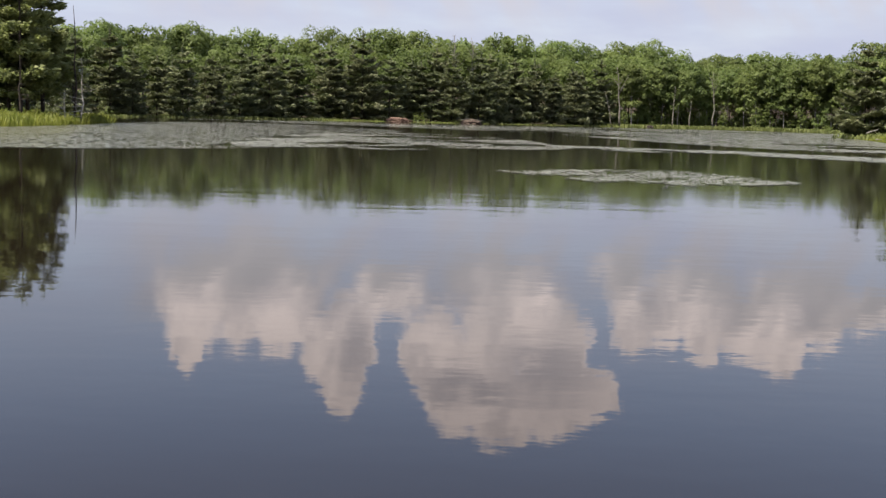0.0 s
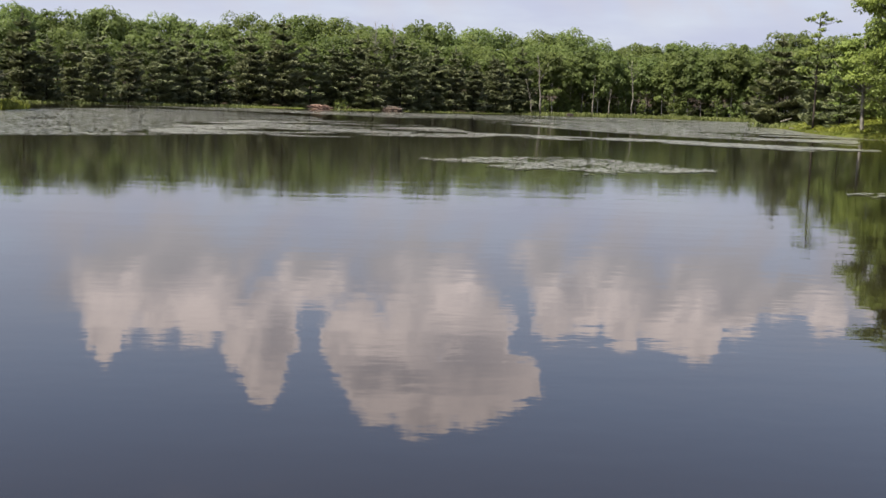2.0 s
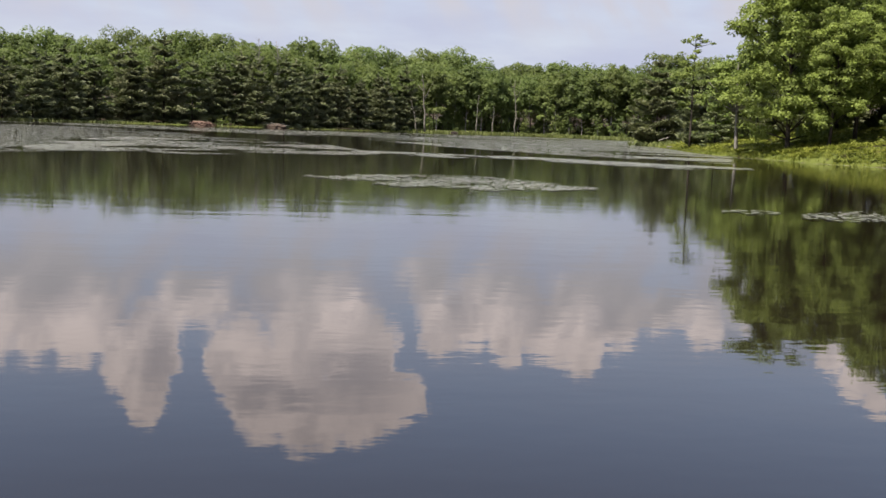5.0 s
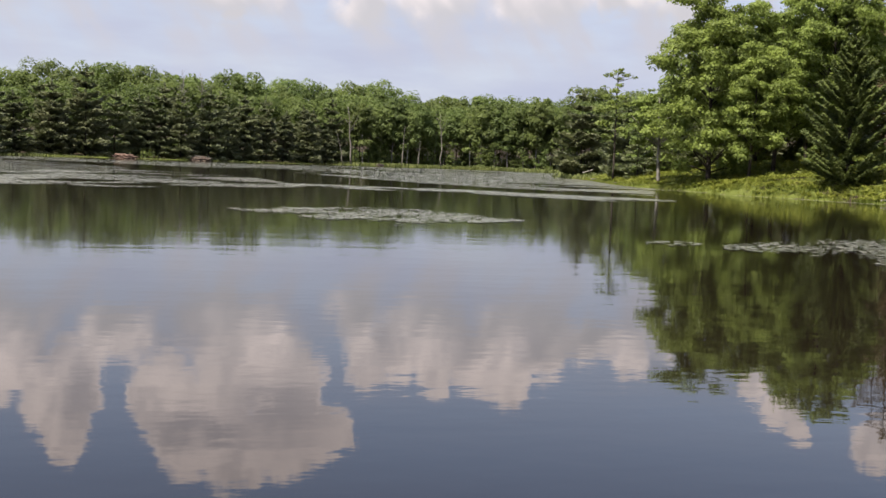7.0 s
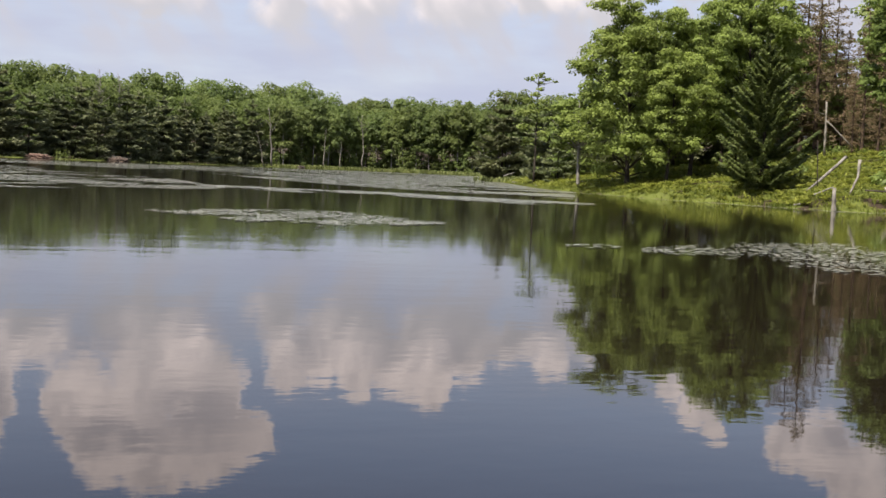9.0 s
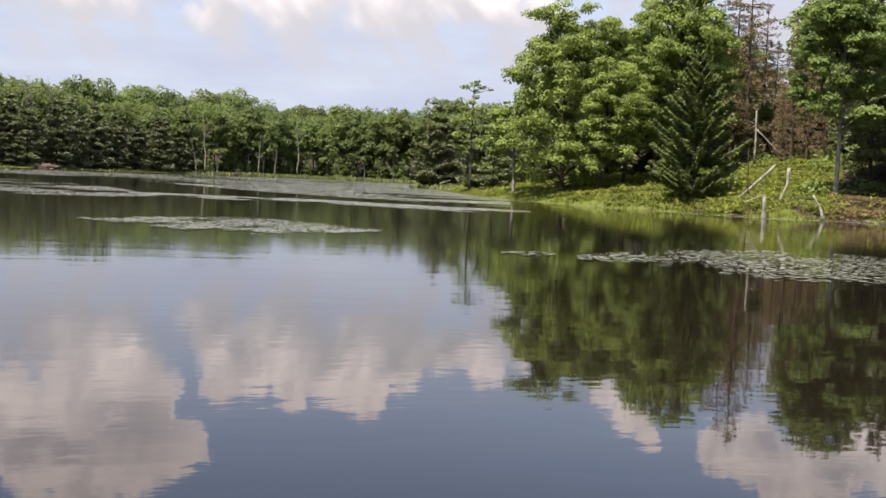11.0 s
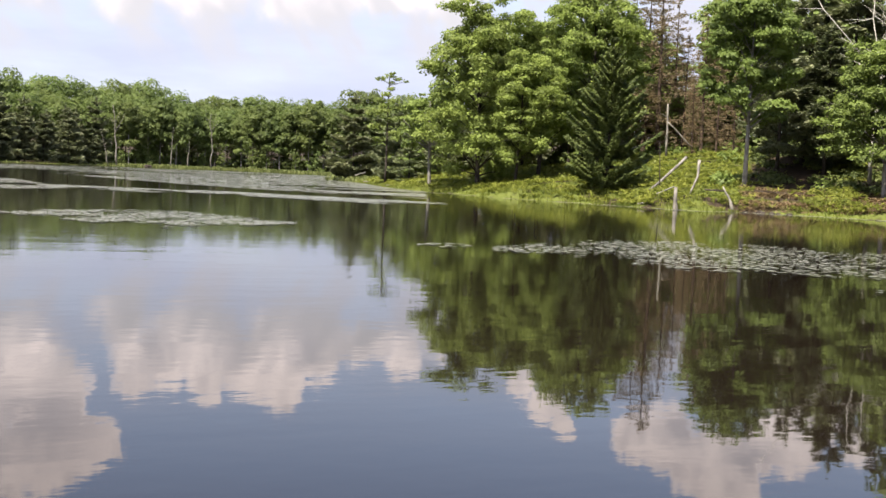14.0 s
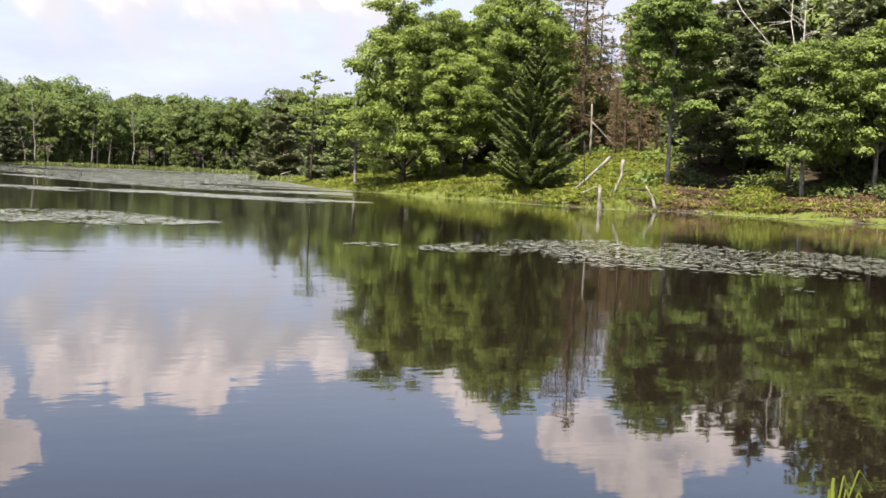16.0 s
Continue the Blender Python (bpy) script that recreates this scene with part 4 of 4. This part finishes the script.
def pad_field(places, g, radius, tilt, corners=9):
    """Corners of many pads (n, corners, 3)."""
    k = len(places)
    shape = pad_outline(1.0, corners)
    rad = radius * g.uniform(0.55, 1.25, k)
    an = g.uniform(0, 6.283, k)
    c, s = np.cos(an)[:, None], np.sin(an)[:, None]
    X, Y = shape[None, :, 0] * rad[:, None], shape[None, :, 1] * rad[:, None]
    x, y = X * c - Y * s, X * s + Y * c
    tx, ty = g.normal(0, tilt, (k, 1)), g.normal(0, tilt, (k, 1))
    lift = np.abs(tx) + np.abs(ty)
    z = 0.012 + x * tx + y * ty + lift * rad[:, None] * 0.8
    z = np.maximum(z, 0.006) + g.uniform(0, 0.006, (k, 1))
    return np.stack([places[:, :1] + x, places[:, 1:2] + y, z], axis=2)


def dips(az, table, column):
    table = sorted(table)
    return np.interp(az, [q[0] for q in table], [q[column] for q in table])


def patchy(x, y, size, seed):
    """An uneven field between about -1 and 1, with patches of the given size in metres."""
    q = np.random.default_rng(seed + 900)
    total = np.zeros(len(x))
    for _ in range(14):
        an, f = q.uniform(0, 6.283), q.uniform(0.5, 1.6) * 3.14 / size
        total += np.sin((x * math.cos(an) + y * math.sin(an)) * f + q.uniform(0, 6.283))
    return total / 3.2


def pad_places(seed, count, edges, rows, dense, streak):
    """Places within a band given by heading, and the dips below the horizon at which it begins and ends."""
    g = np.random.default_rng(seed)
    az = g.uniform(min(q[0] for q in edges), max(q[0] for q in edges), count)
    hi, lo = dips(az, edges, 1), dips(az, edges, 2)
    r1, r0 = EYE / np.tan(np.radians(hi)), EYE / np.tan(np.radians(lo))
    r = np.sqrt(r0 ** 2 + (r1 ** 2 - r0 ** 2) * g.random(count))
    x, y = -r * np.sin(np.radians(az)), r * np.cos(np.radians(az))
    e = np.minimum((r - r0), (r1 - r)) / (r1 - r0 + 1e-6) * 2
    n = streak * (0.9 * patchy(x, y, rows, seed) + 0.5 * patchy(x, y, rows * 0.3, seed + 1))
    thick = lo - hi
    keep = (g.random(count) < thick / thick.max()) & (n * 1.0 + e * 0.6 + g.normal(0, 0.16, count) > 1 - dense * 2) & (inland(x, y) < -0.3)
    return np.stack([x[keep], y[keep]], axis=1), g


def pads(name, label, seed, count, edges, radius, rows, dense, tilt=0.02, singles=0, streak=0.25, corners=6):
    spots, g = pad_places(seed, count, edges, rows, dense, streak)
    spots = spots[np.argsort(np.hypot(spots[:, 0], spots[:, 1]))]
    near, rest = spots[:singles], spots[singles:]
    if not singles:
        return tagged(new(name, quads_mesh(name, pad_field(rest, g, radius, tilt, corners), PAD, corners)), label, "lily pads", kind="stuff")
    root = tagged(new(name), label, "lily pads")
    tagged(part("leaves", quads_mesh("leaves", pad_field(rest, g, radius, tilt), PAD, 9), root), kind="stuff")
    for shape in range(6):
        me = quads_mesh("leaf", pad_field(np.zeros((1, 2)), g, radius, tilt), PAD, 9)
        for x, y in near[shape::6]:
            leaf = part("leaf", me, root)
            leaf.matrix_basis = pose(x, y, 0.001, 0, 0, g.uniform(0, 360))
    return root


pads("water_lily_patch", "loose patch of pale green lily pads on dark water", 41, 9800,
     [(-26.4, 3.45, 3.62), (-29, 3.1, 3.68), (-30.7, 2.93, 3.75), (-33.5, 2.8, 3.95), (-36, 2.68, 4.13), (-41, 2.72, 4.02), (-45.5, 2.76, 3.95), (-52, 2.9, 3.8)],
     0.054, 1.6, 0.42, 0.012, 300, 0.3)
pads("water_lily_strip", "thin strip of lily pads on dark water", 42, 42, [(-22.8, 3.42, 3.56), (-24, 3.34, 3.60), (-25.4, 3.34, 3.50)], 0.085, 1.0, 0.6, 0.008)
pads("water_lily_strip", "few lily pads on dark water", 43, 7, [(-44.0, 4.42, 4.56), (-45.0, 4.48, 4.64)], 0.075, 1.3, 0.9, 0.008)
pads("water_lily_patch", "long patch of pale green lily pads on dark water", 44, 6600,
     [(-2.7, 2.55, 2.62), (-4.5, 2.5, 2.75), (-7.5, 2.38, 3.0), (-10.8, 2.3, 3.12), (-14, 2.45, 2.95), (-16.9, 2.62, 2.72)], 0.062, 1.7, 0.42, 0.012, 300, 0.3)
pads("lily_pad_field", "wide field of grey-green lily pads on the water", 45, 62000,
     [(25, 0.95, 2.2), (20.4, 0.98, 2.0), (16, 0.78, 1.98), (11, 0.62, 1.88), (7.5, 0.62, 1.74), (5, 0.68, 1.3), (2, 0.8, 0.9)], 0.13, 7.0, 0.78, 0.008, 0, 0.7, 5)
pads("lily_pad_field", "streaks of grey-green lily pads on the water", 46, 27000,
     [(10, 1.55, 1.75), (7, 1.1, 1.76), (3, 0.9, 1.75), (-1, 0.95, 1.62), (-4, 1.1, 1.55), (-6.3, 1.38, 1.46)], 0.13, 7.0, 0.38, 0.008, 0, 1.0, 5)
pads("lily_pad_field", "distant grey carpet of lily pads on the water", 47, 96000,
     [(12, 0.5, 0.52), (7, 0.46, 0.58), (0, 0.44, 0.66), (-5, 0.42, 0.72), (-9, 0.36, 0.95), (-14, 0.34, 1.12), (-18.5, 0.36, 1.2), (-20.5, 0.62, 1.22), (-23, 0.92, 1.25)],
     0.31, 22.0, 0.56, 0.005, 0, 0.8, 5)
pads("lily_pad_field", "thin streak of grey lily pads on the water", 48, 5500,
     [(-5, 1.30, 1.36), (-9, 1.30, 1.48), (-15, 1.32, 1.55), (-21, 1.38, 1.6), (-24, 1.42, 1.5)], 0.17, 6.0, 0.44, 0.008, 0, 0.7)
pads("shore_pads", "pale scum of small leaves along the bank", 49, 5000,
     [(-19.5, 0.6, 0.72), (-22, 0.83, 0.95), (-25, 0.92, 1.02), (-28, 1.0, 1.1), (-31, 1.08, 1.18), (-35, 1.17, 1.27), (-38, 1.15, 1.25), (-41, 1.16, 1.26), (-45, 1.2, 1.3), (-52, 1.28, 1.36)],
     0.13, 2.0, 0.4, 0.01)

# ---------------------------------------------------------------- dead wood and small things


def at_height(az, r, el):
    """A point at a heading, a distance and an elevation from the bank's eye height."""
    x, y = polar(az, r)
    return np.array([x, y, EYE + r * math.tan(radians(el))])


def limb(name, ends, radii, mat, label, category="log", group="", sides=8, crook=0.06, seed=0, twigs=0):
    """A weathered log, stick or stump through given points."""
    g = np.random.default_rng(seed + 500)
    pts, rad = [], []
    for (a, b), (ra, rb) in zip(zip(ends, ends[1:]), zip(radii, radii[1:])):
        for t in (0, 0.25, 0.5, 0.75):
            pts.append(np.array(a) + (np.array(b) - np.array(a)) * t + (g.normal(0, crook * ra * 4, 3) if 0 < t else 0))
            rad.append((ra + (rb - ra) * t) * g.uniform(0.88, 1.12))
    pts.append(np.array(ends[-1]))
    rad.append(radii[-1])
    o = pts[0].copy()
    tubes = Tubes()
    tubes.add([p - o for p in pts], rad, sides)
    root = new(name)
    root.location = o
    tagged(root, label, category, group)
    part("stem", tubes.mesh("stem", mat), root)
    for _ in range(twigs):
        i = int(g.integers(1, len(pts) - 1))
        d = g.normal(0, 1, 3)
        L = np.linalg.norm(pts[-1] - pts[0]) * g.uniform(0.08, 0.2)
        tw = Tubes()
        tw.add([pts[i] - o, pts[i] - o + d / np.linalg.norm(d) * L], [rad[i] * 0.35, rad[i] * 0.1], 5)
        part("branch", tw.mesh("branch", mat), root)
    return root


def snag(name, az, r, high, girth, mat, label, seed, branches=12, low=0.25, long=0.22, lean=(0, 0), flat=0.2, forked=0, stout=0.5):
    """A dead tree: bare trunk with bare branches."""
    g = np.random.default_rng(seed)
    x, y = polar(az, r)
    root = new(name)
    root.location = (x, y, level(x, y) - 0.15)
    tagged(root, label, "dead tree")
    stem = [np.array([lean[0] * t + g.normal(0, 0.012) * high, lean[1] * t + g.normal(0, 0.012) * high, high * t]) for t in np.linspace(0, 1, 7)]
    stem[0] = np.zeros(3)
    trunk = Tubes()
    trunk.add(stem, [girth * (1 - 0.85 * t) for t in np.linspace(0, 1, 7)], 7)
    part("trunk", trunk.mesh("trunk", mat), root)
    for b in range(branches):
        t = low + (0.97 - low) * (b + g.random()) / branches
        s = np.array([np.interp(t, np.linspace(0, 1, 7), [q[k] for q in stem]) for k in range(3)])
        an = g.uniform(0, 6.283)
        L = high * long * g.uniform(0.4, 1.2) * (1.2 - t)
        up = flat + g.normal(0, 0.15) + (0.9 if b < forked else 0)
        if b < forked:
            L *= 2.2
        e = s + L * np.array([math.cos(an), math.sin(an), up])
        m = (s + e) / 2 + g.normal(0, 0.07 * L, 3)
        limbs = Tubes()
        w = girth * (1 - 0.85 * t) * stout
        limbs.add([s, m, e], [w, w * 0.6, w * 0.2], 5)
        for _ in range(2):
            e2 = m + L * 0.4 * g.normal(0, 0.6, 3)
            limbs.add([m, e2], [w * 0.45, w * 0.12], 4)
        part("branch", limbs.mesh("branch", mat), root)
    return root


snag("dead_tree", 17.15, 106, 10.0, 0.13, BARK_DARK, "tall thin bare dead trunk on the spit", 1, 16, 0.3, 0.06)
snag("dead_tree", 16.85, 104, 5.7, 0.085, BARK_PALE, "small grey dead tree with bare side branches", 2, 22, 0.12, 0.36, flat=0.02, stout=0.55)
snag("dead_tree", 19.5, 101, 5.4, 0.11, BARK_DARK, "dark dead trunk with pale broken branches", 3, 10, 0.3, 0.3, flat=0.1)
snag("dead_tree", 17.6, 103, 2.9, 0.08, BARK_PALE, "low grey tangle of dead branches", 4, 16, 0.1, 0.7, flat=0.3, stout=0.55)
snag("dead_tree", -8.45, far_shore(-8.45) + 1.5, 14.4, 0.24, DRIFTWOOD, "tall forked bleached dead tree at the far shore", 5, 9, 0.45, 0.2, (-1.0, 0), 0.9, 3)
snag("dead_tree", -8.1, far_shore(-8.1) + 1.8, 8.5, 0.13, DRIFTWOOD, "leaning bleached dead tree at the far shore", 6, 5, 0.5, 0.15, (-2.0, 0), 0.9)
snag("dead_tree", -10.9, far_shore(-10.9) + 4, 10.5, 0.17, DRIFTWOOD, "bleached dead trunk at the far shore", 7, 4, 0.5, 0.15, (0.4, 0), 0.7)
snag("dead_tree", -11.7, far_shore(-11.7) + 4, 7, 0.16, DRIFTWOOD, "bleached dead trunk at the far shore", 8, 4, 0.5, 0.12, (0.2, 0), 0.7)
snag("dead_tree", -12.8, far_shore(-12.8) + 3, 14.5, 0.2, DRIFTWOOD, "tall forked pale tree in the far woods", 9, 8, 0.55, 0.2, (-0.5, 0), 1.2, 3)
snag("dead_tree", -43.6, 90, 14.6, 0.17, BARK_PALE, "tall bleached dead tree with bare branches", 10, 30, 0.5, 0.36, (0.8, 0), 0.5, 3, 0.6)
snag("dead_tree", -0.4, 272, 19.2, 0.25, BARK_GREY, "half-bare grey treetop over the woods", 11, 40, 0.55, 0.2, flat=1.0)
snag("dead_tree", -1.35, 274, 18.8, 0.25, BARK_GREY, "half-bare grey treetop over the woods", 12, 40, 0.55, 0.2, flat=1.0)

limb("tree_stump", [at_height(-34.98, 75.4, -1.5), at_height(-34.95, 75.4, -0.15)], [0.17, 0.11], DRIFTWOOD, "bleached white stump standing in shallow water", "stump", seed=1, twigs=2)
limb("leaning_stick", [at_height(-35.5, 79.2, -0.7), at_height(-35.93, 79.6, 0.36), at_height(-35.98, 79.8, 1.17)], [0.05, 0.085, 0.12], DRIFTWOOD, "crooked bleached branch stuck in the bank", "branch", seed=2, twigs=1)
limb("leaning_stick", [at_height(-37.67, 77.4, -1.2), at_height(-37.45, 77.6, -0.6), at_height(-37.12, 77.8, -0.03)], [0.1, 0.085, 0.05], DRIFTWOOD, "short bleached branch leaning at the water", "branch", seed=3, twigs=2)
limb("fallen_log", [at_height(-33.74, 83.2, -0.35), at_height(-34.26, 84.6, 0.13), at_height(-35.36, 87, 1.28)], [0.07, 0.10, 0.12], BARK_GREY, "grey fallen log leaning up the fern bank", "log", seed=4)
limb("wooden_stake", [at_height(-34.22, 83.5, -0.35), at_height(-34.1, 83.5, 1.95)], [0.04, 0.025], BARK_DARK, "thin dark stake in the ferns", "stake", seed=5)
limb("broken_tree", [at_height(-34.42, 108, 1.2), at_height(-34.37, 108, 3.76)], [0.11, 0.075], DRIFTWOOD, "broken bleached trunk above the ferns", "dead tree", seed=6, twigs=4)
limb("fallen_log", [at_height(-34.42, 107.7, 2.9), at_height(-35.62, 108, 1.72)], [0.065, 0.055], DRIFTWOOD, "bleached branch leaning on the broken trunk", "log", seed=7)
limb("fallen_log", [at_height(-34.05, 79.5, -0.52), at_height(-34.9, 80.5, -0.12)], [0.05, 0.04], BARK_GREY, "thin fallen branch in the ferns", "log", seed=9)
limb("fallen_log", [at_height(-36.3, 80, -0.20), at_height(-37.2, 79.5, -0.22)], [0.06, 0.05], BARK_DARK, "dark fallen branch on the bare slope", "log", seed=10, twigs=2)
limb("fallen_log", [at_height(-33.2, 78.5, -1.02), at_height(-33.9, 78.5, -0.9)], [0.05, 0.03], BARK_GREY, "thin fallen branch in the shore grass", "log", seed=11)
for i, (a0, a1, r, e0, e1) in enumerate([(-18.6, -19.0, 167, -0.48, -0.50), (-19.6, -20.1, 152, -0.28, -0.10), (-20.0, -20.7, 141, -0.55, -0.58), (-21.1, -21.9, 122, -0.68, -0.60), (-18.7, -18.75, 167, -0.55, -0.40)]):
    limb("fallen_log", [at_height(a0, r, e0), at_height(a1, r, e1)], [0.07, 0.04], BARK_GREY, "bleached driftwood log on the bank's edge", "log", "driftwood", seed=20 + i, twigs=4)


def mound(name, az, r, wide, deep, high, mat, label, category, seed, rough=0.12, sticks=0):
    """A low uneven heap."""
    g = np.random.default_rng(seed)
    x, y = polar(az, r)
    bm = bmesh.new()
    bmesh.ops.create_icosphere(bm, subdivisions=4, radius=1)
    for v in bm.verts:
        d = noise.noise(v.co * 2.3 + Vector((seed, 0, 0))) * rough * 2 + noise.noise(v.co * 6 + Vector((0, seed, 0))) * rough
        v.co = Vector((v.co.x * wide, v.co.y * deep, max(v.co.z, -0.4) * high)) * (1 + d)
    me = bpy.data.meshes.new(name)
    bm.to_mesh(me)
    me.materials.append(mat)
    root = new(name)
    root.matrix_basis = pose(x, y, max(0.0, level(x, y)) - 0.05, 0, 0, az)
    tagged(root, label, category)
    part("heap", me, root)
    for _ in range(sticks):
        an, t = g.uniform(0, 6.283), g.uniform(0.1, 0.9)
        p = np.array([wide * t * math.cos(an), deep * t * math.sin(an), high * math.sqrt(1 - t * t) * 1.02])
        q = p + np.array([g.normal(0, 0.9), g.normal(0, 0.9), g.uniform(-0.1, 0.35)])
        tu = Tubes()
        tu.add([p, q], [0.05, 0.03], 5)
        part("stick", tu.mesh("stick", BARK_GREY), root)
    return root


mound("earth_bank", 2.2, 240.5, 2.3, 1.6, 0.7, RED_SOIL, "bare reddish earth bank under the pines", "earth bank", 3, 0.34)
mound("beaver_lodge", -1.35, 247, 2.2, 1.9, 0.95, LODGE, "brown beaver lodge of mud and sticks at the shore", "beaver lodge", 5, sticks=26)
plant("bush", UNDER[0], -9.95, 300, 0.24, 0, "small round green bush on the far shore", "bush")
mound("boulder", -9.85, 299, 1.1, 0.8, 0.6, BARK_DARK, "dark boulder at the far shore", "rock", 6)
for i, (az, r, s) in enumerate([(-38.9, 76.8, 0.25), (-39.4, 76.9, 0.2), (-39.7, 76.9, 0.16), (-38.2, 77.0, 0.18), (-40.2, 77.0, 0.2)]):
    tagged(mound("stone", az, r, s * 1.2, s, s * 0.8, BARK_DARK, "small grey-brown stone at the waterline", "stone", 10 + i), group="stones at the waterline")
spots, g = scatter(51, 110000, -50.0, -37.9, 74, 92, 0.3, 9.0, lambda az, r, s, x, y: step(s, 0.2, 1.2) * (0.4 + 0.6 * step(s, 7, 4)))
k = len(spots)
ln = 0.13 * g.uniform(0.6, 1.4, k)
tagged(new("leaf_litter", quads_mesh("leaf_litter", leaf_tris(spots + np.array([0, 0, 0.02]), unit(np.array([0, 0, 1.0]) + g.normal(0, 0.35, (k, 3))),
       unit(g.normal(0, 1, (k, 3))), ln, ln * 0.8), LITTER, 3)), "brown dead leaves on the bare slope under the oak", "dead leaves", kind="stuff")


def lone_tree(az, r):
    """A thin tree that stands over its neighbours: bare stem, flat tuft on top, sprays lower down."""
    g = np.random.default_rng(77)
    x, y = polar(az, r)
    z0 = level(x, y)
    top = EYE + r * math.tan(radians(4.7)) - z0
    stem = bent(g, top * 0.97, 0.004)
    wood, out = Tubes(), []
    wood.add(stem, [0.13 - 0.10 * i / 6 for i in range(7)], 7)
    for dx, dz, sx, k in [(0.1, -0.25, 0.7, 75), (-0.8, -0.6, 0.75, 70), (0.95, -0.55, 0.65, 60), (0.2, -0.95, 0.6, 40), (1.75, -0.75, 0.35, 22), (0.4, 0.0, 0.4, 26), (0.3, -1.6, 0.6, 80), (-0.3, -3.9, 0.8, 140), (0.9, -3.6, 0.7, 110), (-0.2, -2.2, 0.7, 110), (0.5, -2.9, 0.8, 140), (-0.9, -2.8, 0.8, 140),
                          (-0.5, -3.4, 0.6, 110), (-1.5, -4.1, 1.0, 240), (0.5, -4.8, 0.9, 200), (-1.3, -5.6, 0.9, 220), (0.8, -6.2, 0.8, 170), (-0.8, -6.9, 0.8, 170)]:
        c = np.array([dx, g.normal(-0.35, 0.3), top + dz])
        s = along_stem(stem, max(1.0, c[2] - 0.5))
        wood.add([s, c], [0.04, 0.012], 4)
        d = unit(g.normal(0, 1, (k, 3)))
        pos = c + d * g.uniform(0.3, 1, (k, 1)) * np.array([sx, sx, sx * 0.42])
        ln = 0.26 * g.uniform(0.6, 1.3, k)
        out.append(leaf_quads(pos, unit(d * 0.5 + np.array([0, -0.35, 0.5]) + g.normal(0, 0.5, (k, 3))), unit(g.normal(0, 1, (k, 3))), ln, ln * 0.7))
    root = new("oak_tree")
    root.location = (x, y, z0 - 0.1)
    root.rotation_euler = (0, 0, radians(az))
    tagged(root, "thin lone tree with a flat leafy tuft on top", "tree", BANK)
    part("trunk", wood.mesh("trunk", BARK_DARK), root)
    part("crown", quads_mesh("crown", np.concatenate(out), OAK_LEAF), root)


lone_tree(-21.05, 126)

# a tuft of grass on the near bank
tuft_at = np.array(polar(-46.5, 2.75))
g = np.random.default_rng(91)
tuft = new("grass_tuft")
tuft.location = (tuft_at[0], tuft_at[1], level(*tuft_at) - 0.02)
tagged(tuft, "tuft of light green grass on the near bank", "grass")
for i in range(20):
    high = EYE - 2.75 * math.tan(radians(12.6 + g.uniform(0.1, 2.6))) - tuft.location.z
    out = np.array([g.normal(0.0, 0.045), g.normal(0, 0.03)])
    tu = bmesh.new()
    rows = []
    for t in np.linspace(0, 1, 7):
        w = 0.0065 * (1 - t) ** 0.6 + 0.0008
        c = Vector((out[0] * (0.15 + 1.9 * t ** 3), out[1] * (0.2 + t * t), high * (t - 0.4 * t ** 4) / 0.64))
        rows.append([tu.verts.new(c + Vector((-w, 0, 0))), tu.verts.new(c + Vector((0, -w * 0.5, 0))), tu.verts.new(c + Vector((w, 0, 0)))])
    for p, q in zip(rows, rows[1:]):
        tu.faces.new((p[0], p[1], q[1], q[0]))
        tu.faces.new((p[1], p[2], q[2], q[1]))
    me = bpy.data.meshes.new("blade")
    tu.to_mesh(me)
    me.materials.append(REED_LEAF)
    part("blade", me, tuft)
